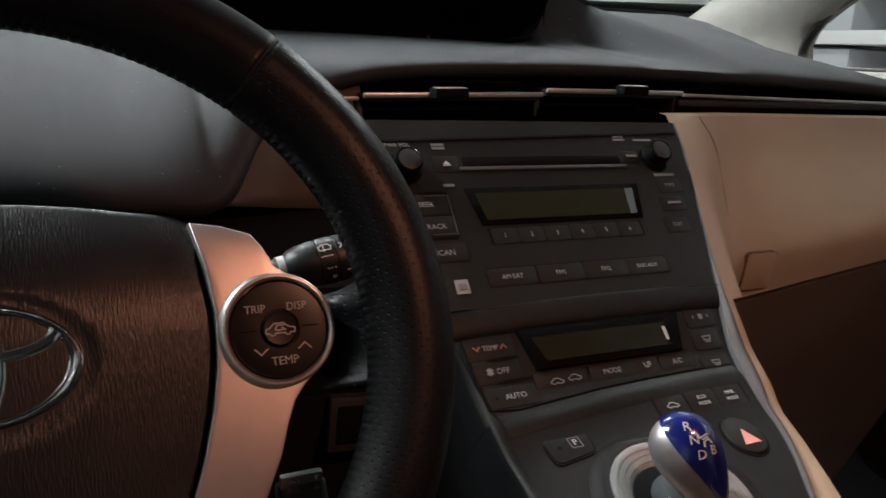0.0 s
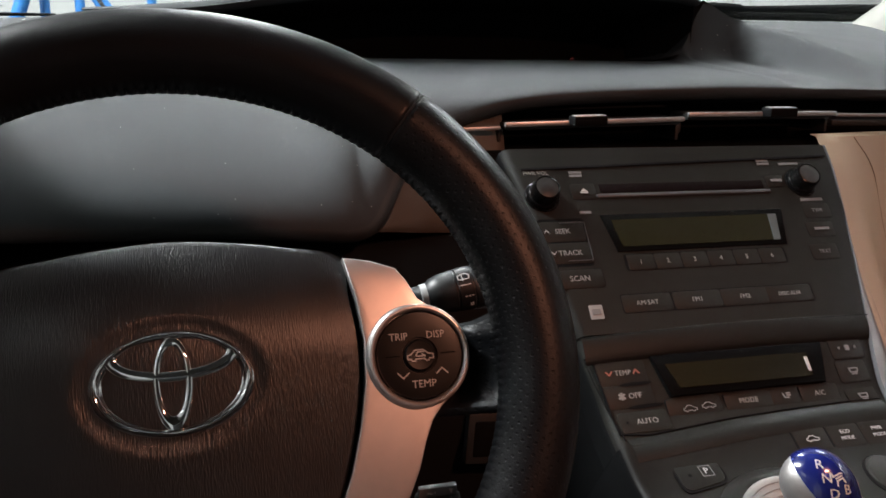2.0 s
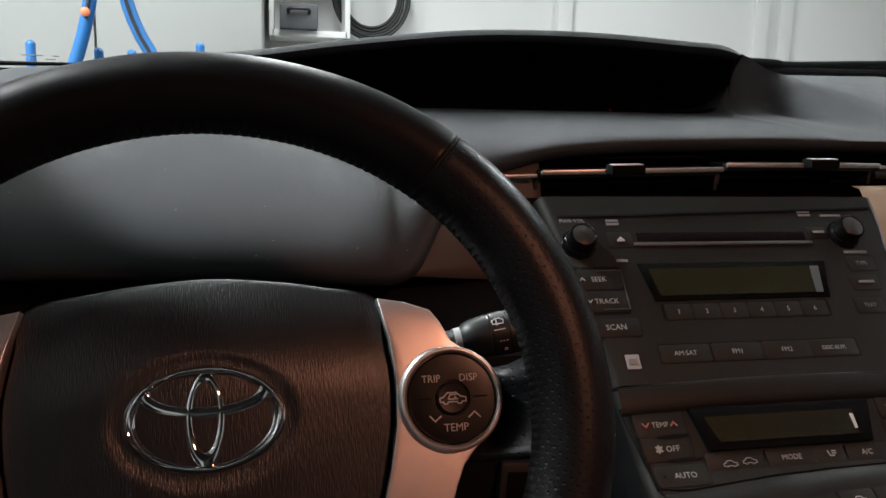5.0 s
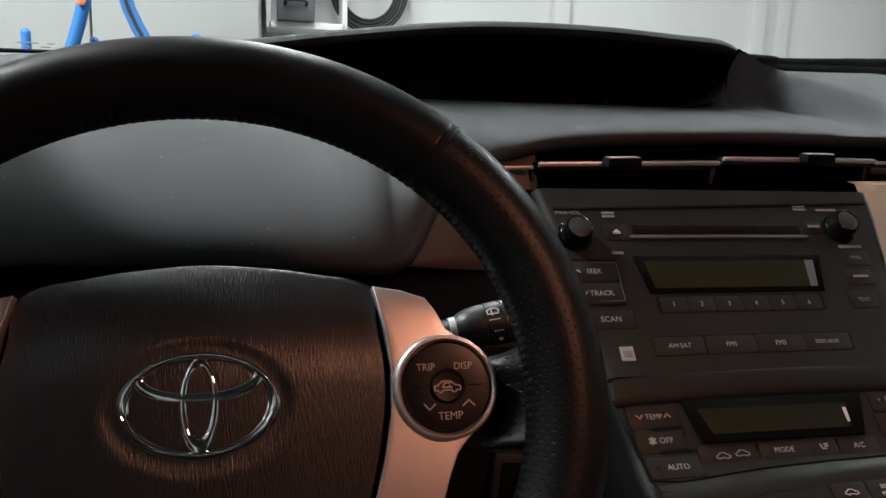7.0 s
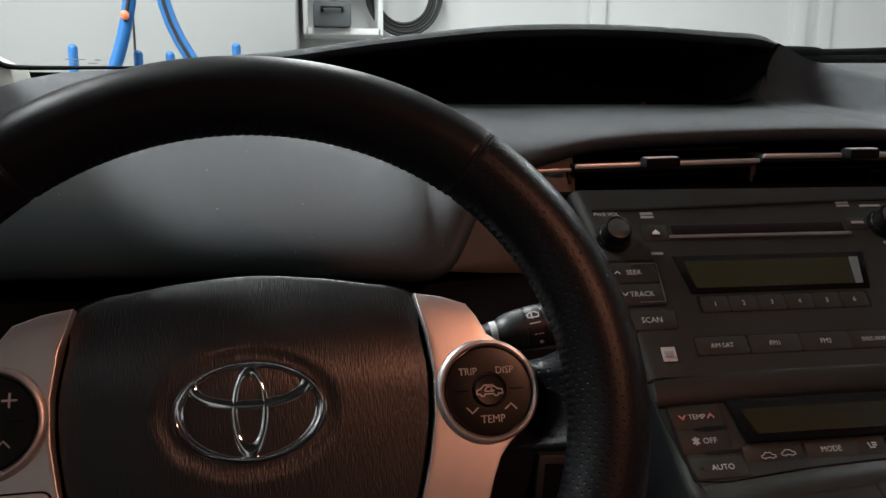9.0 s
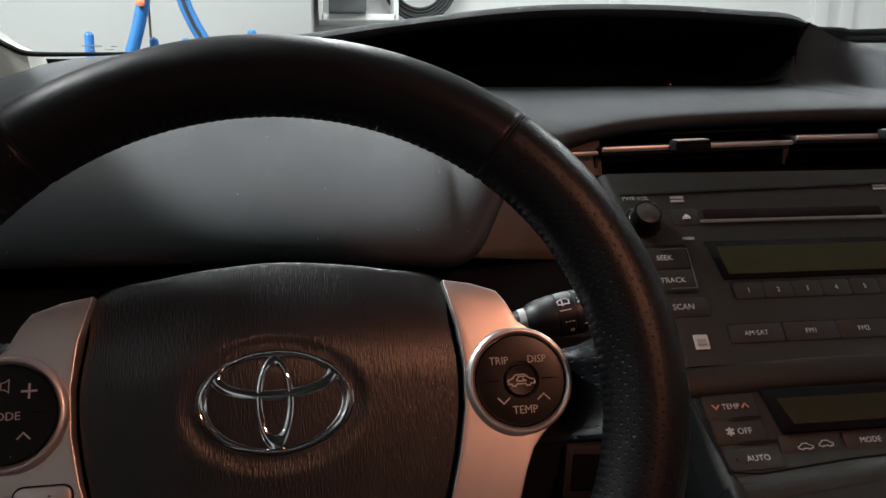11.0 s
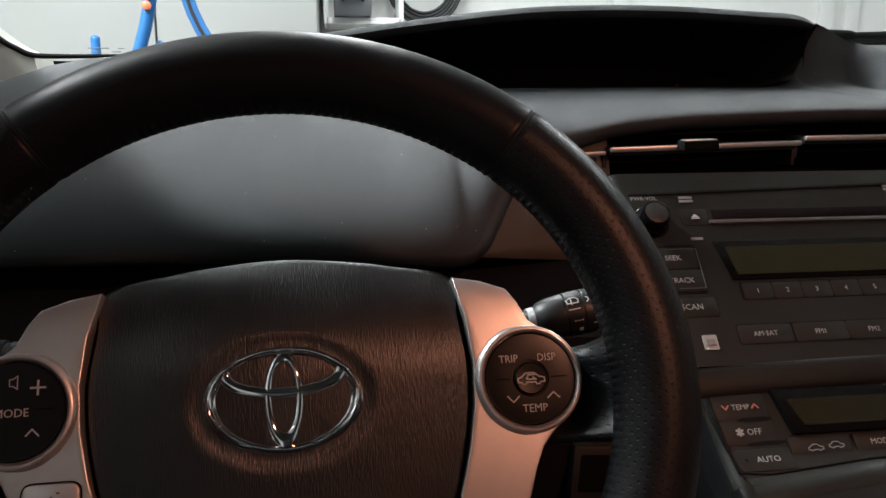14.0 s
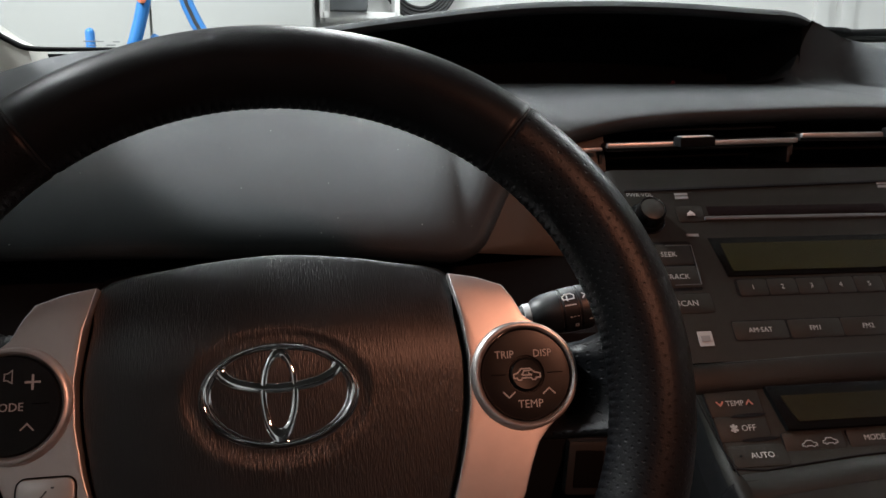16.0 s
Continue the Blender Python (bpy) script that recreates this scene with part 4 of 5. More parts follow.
    part("arrow", lines([[(-0.0118, 0.001), (-0.0098, -0.0014), (-0.0078, 0.001)]], 0.0010, 0.0011), REDPRINT, tb, "dull red arrow")
    part("arrow", lines([[(0.0078, -0.001), (0.0098, 0.0014), (0.0118, -0.001)]], 0.0010, 0.0011), REDPRINT, tb, "dull red arrow")
    ob = button(c, face(0.2750, 0.7990, lift=-0.0027), 0.0350, 0.0160, "OFF", 0.0056, gap=False, dx=0.0042)
    part("fan_symbol", lines([[(-0.0075, -0.0012), (-0.0040, 0.0012)], [(-0.0075, 0.0012), (-0.0040, -0.0012)], [(-0.0058, 0.002), (-0.0058, -0.002)]], 0.0013, 0.0011), SOFTPRINT, ob)
    ab = button(c, face(0.2800, 0.7876, lift=-0.0027), 0.0360, 0.0148, "AUTO", 0.0056, gap=False, dx=0.002)
    part("indicator", lathe([(0.0008, 0.0008), (0.0008, 0.0012), (0.0002, 0.0013)], 10, m=pose(-0.0125, 0, 0)), CAVITY, ab)
    for x, w, txt in ((0.3190, 0.0405, ""), (0.3600, 0.0358, "MODE"), (0.3886, 0.0218, ""), (0.4164, 0.0305, "A/C")):
        b = button(c, face(x, 0.7922, lift=-0.0016) @ pose(0, -0.0016, 0), w, 0.0122, txt, 0.0052)
        if x < 0.33:
            car_icon(b, -0.0042, -0.0018, 0.0048, 0.0011, SOFTPRINT)
            car_icon(b, 0.0098, -0.0008, 0.0048, 0.0011, SOFTPRINT)
        elif not txt:
            part("seat_symbol", lines([[(-0.002, 0.002), (-0.001, -0.001), (0.002, -0.001)], [(0.001, 0.002), (0.0035, 0.002)], [(0.001, 0.0005), (0.0035, 0.0005)]], 0.0008, 0.0011), SOFTPRINT, b)
    for z, x in ((0.8140, 0.4525), (0.8010, 0.4505), (0.7884, 0.4490)):
        b = button(c, face(x, z, lift=-0.0027), 0.0270 if z > 0.81 else 0.0250, 0.0160)
        if z > 0.81:
            part("fan_symbol", box(0.0035, 0.0040, 0.0004, m=pose(0, 0, 0.0011)), DIMPRINT, b)
            part("arrow", lines([[(-0.0075, 0.0006), (-0.0068, -0.0008), (-0.0061, 0.0006)], [(0.0061, -0.0006), (0.0068, 0.0008), (0.0075, -0.0006)]], 0.0006, 0.0011), DIMPRINT, b)
        else:
            part("demist_symbol", lines([[(-0.0035, 0.002), (0.0035, 0.002), (0.0028, -0.0008), (-0.0028, -0.0008), (-0.0035, 0.002)], [(-0.002, -0.0022), (0.002, -0.0022)]], 0.0009, 0.0011), DIMPRINT, b)
    return c


climate()

# ---------------------------------------------------------------- shift console


def console():
    c = empty("shift_console", face(CX, y=0.0), "dark grey sloping shift console with satin edges", "console")
    inv = c.matrix_world.inverted()
    rows = []
    for k in range(-1, 19):
        kk = max(k, 0)
        z = 0.7782 - (0.7782 - 0.7005) * kk / 18
        p, t, n = on_face(z)
        xl, xo = side(LEFT, z), side(OUTER, z)
        xr = side(RIGHT, z)
        row = []
        for x, dn in [(xl - 0.003, 0.07), (xl - 0.0022, 0.016), (xl - 0.0018, 0.0060), (xl - 0.0005, 0.0032), (xl + 0.0020, 0.0008), (xl + 0.006, 0)] + [(xl + (xr - xl) * i / 10, 0) for i in range(1, 10)] + [(xr, 0), (xr + 0.0004, 0.012)]:
            row.append(inv @ (p + n * (-dn - (0.01 if k < 0 else 0)) + Vector((x, 0, 0))))
        rows.append(row)
    # the flank's shade is painted with CAVITY here too
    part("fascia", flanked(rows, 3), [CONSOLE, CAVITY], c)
    # satin edge bar and beige flank along the passenger side, from the radio's foot down
    bar, flank = [], []
    for k in range(61):
        z = 0.945 - (0.945 - 0.7005) * k / 60
        p, t, n = on_face(z)
        xr, xo = side(RIGHT, z) + 0.0004, side(OUTER, z)
        bar.append([inv @ (p + Vector((xr - 0.0002, 0, 0)) - n * 0.008)] + [inv @ (p + Vector((xr + (xo - xr) * f, 0, 0)) + n * (0.0004 - 0.0075 * f ** 3)) for f in (0, 0.15, 0.35, 0.55, 0.75, 0.9, 1.0)])
        xo, xb = side(OUTER, z), side(BEYOND, z)
        flank.append([inv @ (p + Vector((xo + (xb - xo) * f, 0, 0)) + n * (-0.006 - 0.004 * f * f - (0.08 if f == 1.2 else 0))) for f in (-0.1, 0.3, 0.6, 0.85, 1.0, 1.2)])
    part("edge_bar", grid(bar), SATIN, c, "satin grey edge bar")
    part("flank", grid(flank), BEIGE, c, "narrow beige flank")
    # park key: a slanting four-sided key in a dark gap
    key = face(0.2990, y=0.0430, lift=0.0006)
    def quad(grow):
        half = [(-0.0155 - grow, 0.0085 + grow), (-0.0150 - grow, -0.0135 - grow), (0.0152 + grow, -0.0080 - grow), (0.0156 + grow, 0.0122 + grow)]
        out = []
        for k in range(4):
            a, b, c2 = (Vector(half[(k + d) % 4]) for d in (-1, 0, 1))
            p, q = b + (a - b).normalized() * 0.006, b + (c2 - b).normalized() * 0.006
            out += [tuple(p * (1 - u) ** 2 + b * 2 * u * (1 - u) + q * u * u) for u in (0, 0.25, 0.5, 0.75, 1)]
        return out
    b = place(c, "park_key", slab(quad(0), -0.002, 0.0008, 0.0005), CONSOLE, key, "slanting park key in a dark gap")
    part("surround", slab(quad(0.0013), -0.002, 0.0002), CAVITY, b)
    lettering("P", 0.0066, 0.0050, 0.0010, 0.0009, PRINT, b)
    part("indicator", lathe([(0.0012, 0.0004), (0.0012, 0.0010), (0.0002, 0.0011)], 10, m=pose(-0.0073, -0.0011, 0)), CAVITY, b)
    part("key_frame", lines([[(0.0012, -0.0030), (0.0088, -0.0030), (0.0088, 0.0050), (0.0012, 0.0050), (0.0012, -0.0030)]], 0.0005, 0.0009), DIMPRINT, b)
    # drive mode keys
    place(c, "key_tray", slab(rounded(0.0790, 0.0190, 0.003, 3), -0.002, 0.0001), CAVITY, face(0.4145, y=0.0565), "dark tray of the drive mode keys")
    for x, txt in ((0.3890, ""), (0.4152, "ECO"), (0.4402, "PWR")):
        b = button(c, face(x, y=0.0555), 0.0245, 0.0168)
        if txt:
            lettering(txt, 0.0038, 0, 0.0024, 0.001, PRINT, b)
            lettering("MODE", 0.0036, 0, -0.0024, 0.001, PRINT, b)
        else:
            car_icon(b, 0, 0, 0.0046, 0.0011, PRINT)
    # hazard key
    hz = place(c, "hazard_key", slab(oval(0.0138, 0.0165, 32), -0.002, 0.0026, 0.0018, 3), BUTTON, face(0.4235, y=0.0240), "oval hazard key with a red triangle")
    part("rim", slab(oval(0.0155, 0.0182, 32), -0.002, 0.0008, 0.0006), CAVITY, hz)
    part("triangle", slab([(-0.0068, -0.0085), (0.0068, -0.0085), (0, 0.0045)], 0.001, 0.0030), PINK, hz)
    # gate round the lever
    g = place(c, "gate", lathe([(0.0565, -0.003), (0.0545, 0.0006), (0.0515, 0.0026), (0.0485, 0.0042), (0.0455, 0.0048), (0.0415, 0.0042), (0.0390, 0.0005), (0.0380, -0.004)], 56), CONSOLE, face(0.3428, y=-0.0108), "raised round surround of the gear lever")
    part("gate_ring", lathe([(0.0436, -0.004), (0.0432, 0.0055), (0.0420, 0.0060), (0.0388, 0.0052), (0.0386, 0.0046), (0.0382, 0.0050), (0.0350, 0.0040), (0.0348, 0.0034), (0.0344, 0.0037), (0.0312, 0.0020), (0.0310, 0.0014), (0.0306, 0.0017), (0.0272, -0.001), (0.0268, -0.006)], 56), RINGMETAL, g, "grooved satin ring")
    part("gate_well", lathe([(0.0280, 0.0008), (0.0272, 0.0004), (0.001, 0.0004)], 40), CAVITY, g)
    return c


console()
# near-black colour stands for the footwell's shade on this flank
part("console_flank", grid([[(x0, yy, 0.30), (x0, yy, zt - 0.05), (x0 + 0.004, yy, zt - 0.008)] for x0, yy, zt in [(0.262, -0.22, 0.69), (0.262, -0.10, 0.72), (0.262, 0.0, 0.748), (0.260, 0.045, 0.762), (0.258, 0.085, 0.785), (0.252, 0.125, 0.83), (0.242, 0.18, 0.89), (0.238, 0.235, 0.94)]]), CAVITY, bpy.data.objects["shift_console"], "lower flank of the console with its shade painted in").matrix_local = bpy.data.objects["shift_console"].matrix_world.inverted()


def gear_lever():
    m = face(0.3443, y=-0.0108)
    g = empty("gear_lever", m, "short gear lever with a silver and blue knob", "gear lever")
    part("boot", lathe([(0.0195, 0.0006), (0.0195, 0.0020), (0.0180, 0.0060), (0.0140, 0.0090), (0.0095, 0.0105)], 32), DASH, g)
    inv = m.inverted()
    centre = Vector((0.3235, -0.0295, 0.7910))
    up = Vector((-0.30, 0.31, 0.90)).normalized()
    across = Vector((0.865, -0.310, 0.395)).normalized()
    deep = up.cross(across)
    hu, ha, hd = 0.0248, 0.0203, 0.0165
    part("neck", tube([inv @ p for p in smooth_line([Vector((0.3540, -0.0110, 0.750)), Vector((0.3520, -0.0145, 0.764)), Vector((0.3420, -0.0225, 0.777)), centre - up * 0.004], 6)], lambda f: 0.0122 + 0.0020 * f, 24), SILVER, g)

    def egg(keep, grow):
        bm = bmesh.new()
        bmesh.ops.create_uvsphere(bm, u_segments=64, v_segments=40, radius=1)
        if keep:
            bmesh.ops.bisect_plane(bm, geom=bm.verts[:] + bm.edges[:] + bm.faces[:], plane_co=(0.06, 0, 0), plane_no=(1, -0.255, 0.40), clear_inner=True)
        for v in bm.verts:
            x, y, z = v.co
            w = 1.0 - 0.30 * (0.5 - z / 2) ** 1.4
            x *= 1 + 0.06 * max(0, z) * (x < 0)
            v.co = inv @ (centre + up * (z if z > 0 else z * (1 - 0.45 * z)) * (hu + grow) + across * (x * w * (ha + grow) + 0.005 * (0.5 - z / 2) ** 2) + deep * y * w * (hd + grow))
        return bm
    k = part("knob", egg(None, 0.0), SILVER, g, "silver painted knob shell")
    part("knob_cap", egg(True, 0.0007), BLUE, k, "glossy blue cap printed with the shift pattern")

    def on_cap(l, d):
        e = -math.sqrt(1 - l * l - d * d)
        w = 1.0 - 0.30 * (0.5 - l / 2) ** 1.4
        p = centre + up * l * (hu + 0.0009) + across * (d * w * (ha + 0.0009) + 0.005 * (0.5 - l / 2) ** 2) + deep * e * w * (hd + 0.0009)
        nrm = (up * l / hu + across * d / ha + deep * e / hd).normalized()
        ux = (across - nrm * across.dot(nrm)).normalized()
        uy = nrm.cross(ux)
        return inv @ Matrix(((ux.x, uy.x, nrm.x, p.x), (ux.y, uy.y, nrm.y, p.y), (ux.z, uy.z, nrm.z, p.z), (0, 0, 0, 1)))
    for txt, l, d in (("R", 0.775, 0.16), ("N", 0.513, 0.188), ("D", 0.188, 0.213), ("B", 0.163, 0.565)):
        o = lettering(txt, 0.0070, 0, 0, 0, PRINT, k, turn=-14)
        o.matrix_local = on_cap(l, d)
    o = part("shift_lines", lines([[(-0.0040, 0.0042), (-0.0026, 0.0026), (-0.0026, 0.0010), (0.0020, 0.0018)], [(-0.0012, -0.0002), (0.0022, 0.0004)], [(-0.0018, -0.0036), (-0.0010, -0.0014), (0.0024, -0.0008), (0.0030, -0.0030)], [(0.0026, 0.0016), (0.0029, 0.0016)]], 0.0007, 0.0), PRINT, k)
    o.matrix_local = on_cap(0.45, 0.455)


gear_lever()

# ---------------------------------------------------------------- passenger facing


def passenger():
    p = empty("passenger_facing", pose(0, 0, 0), "beige passenger dashboard facing over a brown glove box", "dashboard facing")
    def seam_z(x):
        return 0.785 + 0.098 * (x - 0.60)

    def skin(x, z):
        """Depth of the facing: it leaves the stack's slope in a soft hollow and then runs straight across."""
        x0 = side(BEYOND, z) - 0.001
        y0 = on_face(min(max(z, 0.7005), 0.9499))[0].y + 0.0135
        y1 = float(np.interp(seam_z(x) - z, [-0.165, -0.115, -0.075, -0.045, -0.033, -0.015, 0.0], [0.256, 0.243, 0.226, 0.2135, 0.2105, 0.2125, 0.2165]))
        b = min(1, max(0, (x - x0) / 0.095))
        return y0 + (y1 - y0) * b * b * (3 - 2 * b)

    def cut(x):
        z = seam_z(x)
        for _ in range(12):
            z = 0.785 + 0.127 * (x - 0.60) - 0.538 * (skin(x, z) - 0.20)
        return z
    rows = []
    vs = [0, 0.012, 0.05, 0.1, 0.2, 0.3, 0.4, 0.5, 0.6, 0.68, 0.74, 0.78, 0.82, 0.88, 0.94, 0.985, 1.0]
    for i, v in enumerate(vs):
        row = []
        for k in range(41):
            z = 0.9515 + (cut(0.51 + 0.54 * k / 40) - 0.9515) * v
            x0 = side(BEYOND, z) - 0.001
            x = x0 + (1.05 - x0) * (k / 40)
            z = 0.9515 + (cut(x) - 0.9515) * v
            row.append((x, skin(x, z) + (0.010 if i in (0, len(vs) - 1) else 0), z))
        rows.append(row)
    part("upper_facing", grid(rows), BEIGE, p)
    rows = []
    for i, d in enumerate([0, 0.0015, 0.012, 0.03, 0.065, 0.11, 0.19, 0.29, 0.39, 0.46]):
        row = []
        for k in range(25):
            x = 0.485 + 0.565 * k / 24
            z = cut(x) - 0.003 - d
            row.append((x, skin(x, cut(x)) + 0.004 + 0.42 * d + (0.010 if i == 0 else 0), z))
        rows.append(row)
    # the lid is set darker than the facing above it
    part("glove_box", grid(rows), BROWN, p, "closed dark brown glove box lid")
    ys = skin(0.6125, 0.8075)
    tx = (skin(0.6225, 0.8075) - skin(0.6025, 0.8075)) / 0.02
    tz = (skin(0.6125, 0.8175) - skin(0.6125, 0.7975)) / 0.02
    ux, uz = Vector((1, tx, 0)).normalized(), Vector((0, tz, 1)).normalized()
    un = ux.cross(uz).normalized()
    ys -= 0.0008
    at = Matrix(((ux.x, uz.x, un.x, 0.6205), (ux.y, uz.y, un.y, ys), (ux.z, uz.z, un.z, 0.8075), (0, 0, 0, 1)))
    la = part("latch", slab(rounded(0.0365, 0.037, 0.004, 4), -0.003, 0.0016, 0.0006, m=at), BEIGE, p, "beige glove box latch")
    part("gap", slab(rounded(0.0382, 0.0387, 0.0045, 4), -0.003, 0.0008, m=at), BROWN, la)
    line = [Vector((x, skin(x, z) - 0.0002, z)) for x, z in ((0.5575, 0.9490), (0.5640, 0.9400), (0.5713, 0.9307), (0.5768, 0.9200), (0.5807, 0.9088), (0.5835, 0.8950), (0.5855, 0.8800), (0.5865, 0.8650), (0.5868, 0.8500))]
    part("parting_line", tube(smooth_line(line, 4), 0.0004, 6), SEAMLINE, p)
    return p


passenger()
# ---------------------------------------------------------------- steering column and stalks
TILT_W = radians(25.0)
WHEEL = Matrix(((1, 0, 0, 0), (0, math.sin(TILT_W), -math.cos(TILT_W), 0), (0, math.cos(TILT_W), math.sin(TILT_W), 0.87), (0, 0, 0, 1)))

col = empty("steering_column", WHEEL, "black plastic steering column cover", "steering column")
part("cover", box(0.115, 0.105, 0.17, 0.03, 4, m=pose(0, -0.01, -0.15)), BLACK, col)
part("collar", lathe([(0.048, -0.075), (0.045, -0.035), (0.040, -0.025)], 36), BLACK, col)


def wiper_stalk():
    s = empty("wiper_stalk", pose(0.055, 0.085, 0.8640), "black wiper stalk with white symbols behind the wheel", "stalk")
    turn = Matrix(((0, 0, 1, 0), (0, 1, 0, 0), (-1, 0, 0, 0), (0, 0, 0, 1)))
    prof = [(0.0062, -0.01), (0.0068, 0.060), (0.0072, 0.0805), (0.0080, 0.0815), (0.0098, 0.0835), (0.0112, 0.0880), (0.0122, 0.0960), (0.0122, 0.0970), (0.0117, 0.0974), (0.0117, 0.0982), (0.0124, 0.0986), (0.0127, 0.1040), (0.0127, 0.1068), (0.0122, 0.1072), (0.0122, 0.1080), (0.0127, 0.1084), (0.0126, 0.1130), (0.0118, 0.1152), (0.0095, 0.1162), (0.004, 0.1166)]
    tilt = pose(0, 0, 0, 0, -10, -2)
    part("lever", lathe(prof, 44, m=tilt @ turn), STALK, s)
    part("collar_mark", lathe([(0.0070, 0.0770), (0.0078, 0.0772), (0.0079, 0.0808), (0.0070, 0.0810)], 28, m=tilt @ turn), PRINT, s, "white mark on the stalk")

    def mark(name, strokes, at, up):
        o = part(name, lines([[(0.75 * a, 0.75 * b) for a, b in st] for st in strokes], 0.0006, 0.0), PRINT, s)
        o.matrix_local = tilt @ pose(at, 0, 0) @ pose(0, 0, 0, up) @ pose(0, 0, 0.0128)
    mark("wash_symbol", [[(-0.004, -0.0018), (-0.0045, 0.0012), (-0.0015, 0.0028), (0.0022, 0.0028), (0.0045, 0.001), (0.004, -0.002), (-0.004, -0.0018)], [(-0.001, -0.003), (-0.001, 0.0028)]], 0.1020, 40)
    mark("ring_mark", [[(-0.004, 0), (0.004, 0)]], 0.1022, 62)
    mark("wipe_symbol", [[(-0.002, -0.002), (0.002, 0.003)], [(-0.002, 0.002), (0.003, -0.001)], [(0.001, 0.003), (0.003, 0.001)]], 0.1115, 42)
    mark("dots", [[(-0.003, 0), (-0.0022, 0)], [(-0.0004, 0), (0.0004, 0)], [(0.0022, 0), (0.003, 0)]], 0.1035, 92)
    mark("off_mark", [[(-0.001, -0.001), (0.001, -0.001), (0.001, 0.001), (-0.001, 0.001), (-0.001, -0.001)]], 0.1045, 118)
    mark("low_mark", [[(-0.001, 0), (0.001, 0)]], 0.1125, 106)


wiper_stalk()


def signal_stalk():
    """The lever on the door side of the column; its ribbed end shows past the spoke."""
    s = empty("signal_stalk", pose(-0.052, 0.085, 0.857), "black light and signal stalk behind the steering wheel", "stalk")
    prof = [(0.006, -0.01), (0.0065, 0.062), (0.0085, 0.070), (0.0105, 0.0795), (0.0125, 0.0900), (0.0130, 0.0925), (0.0122, 0.0932), (0.0122, 0.0955), (0.0134, 0.0962), (0.0138, 0.108), (0.0130, 0.116), (0.0110, 0.119), (0.004, 0.120)]
    turn = Matrix(((0, 0, -1, 0), (0, 1, 0, 0), (1, 0, 0, 0), (0, 0, 0, 1)))
    part("lever", lathe(prof, 36, m=pose(0, 0, 0, 0, 5, 2) @ turn), KEYPAD, s)
    o = part("arrow", slab([(-0.0015, -0.0015), (0.0018, 0), (-0.0015, 0.0015)], 0.0, 0.0006), PRINT, s)
    o.matrix_local = pose(-0.106, -0.0070, 0.0135, 55)


signal_stalk()

# ---------------------------------------------------------------- steering wheel
wheel = empty("steering_wheel", WHEEL @ pose(0, 0, 0, 0, 0, 0.8), "black leather steering wheel with silver spokes and a chrome badge", "steering wheel")
RA, RB, RW = 0.1643, 0.1493, 0.020   # the rim's middle line: half width, half height, and its height above the hub
RT, RN = 0.0188, 0.0190              # its half thickness across and along the column


def rim_at(a, b, grow=0.0):
    """A point of the rim's skin: a round the wheel, b round the tube (0 is outwards, 90 degrees towards the driver)."""
    c = Vector((RA * math.cos(a), RB * math.sin(a), RW))
    n = Vector((math.cos(a) / RA, math.sin(a) / RB, 0)).normalized()
    return c + n * (RT + grow) * math.cos(b) + Vector((0, 0, (RN + grow) * math.sin(b)))


GATHERS = 216                        # puckers of the leather along the stitched inside
SEAM = math.atan2(0.1325 / RB, 0.1182 / RA) - 0.050
SEAM_LEFT = math.pi - SEAM - 0.050


def rim_section(name, a0, a1, material, label, steps):
    bm = bmesh.new()
    uvl = bm.loops.layers.uv.new("UVMap")
    n = 64
    rows = []
    for i in range(steps + 1):
        f = i / steps
        a = a0 + (a1 - a0) * f
        edge = min(f, 1 - f) * abs(a1 - a0) * 0.16
        shrink = -0.0009 * max(0, 1 - edge / 0.0022) ** 2
        gather = (0.0010 if material is LEATHER else 0.0006) * (abs(math.sin(GATHERS * a / 2)) - 0.7)
        rows.append([bm.verts.new(rim_at(a, 2 * math.pi * j / n, shrink + gather * math.exp(-((2 * math.pi * j / n - math.pi - 0.06) / 0.30) ** 2))) for j in range(n)])
    for i in range(steps):
        for j in range(n):
            f = bm.faces.new((rows[i][j], rows[i + 1][j], rows[i + 1][(j + 1) % n], rows[i][(j + 1) % n]))
            for lp, (ii, jj) in zip(f.loops, ((i, j), (i + 1, j), (i + 1, j + 1), (i, j + 1))):
                lp[uvl].uv = ((a0 + (a1 - a0) * ii / steps) * 0.158, jj / n * 2 * math.pi * 0.018)
    return part(name, bm, material, wheel, label)


rim_section("rim_grip", SEAM + 0.003, SEAM_LEFT - 0.003, LEATHER, "smooth black leather upper grip", 320)
rim_section("rim_grip", -0.62, SEAM - 0.003, PERF, "perforated black leather grip", 320)
rim_section("rim_grip", SEAM_LEFT + 0.003, math.pi + 0.62, PERF, "perforated black leather grip", 320)
rim_section("rim_grip", math.pi + 0.626, 2 * math.pi - 0.626, LEATHER, "smooth black leather lower grip", 70)
for a in (SEAM, SEAM_LEFT, -0.623, math.pi + 0.623):
    ring = [rim_at(a, 2 * math.pi * j / 40, -0.0008) for j in range(40)]
    part("seam_thread", tube(ring, 0.0006, 6, closed=True), THREAD, wheel)


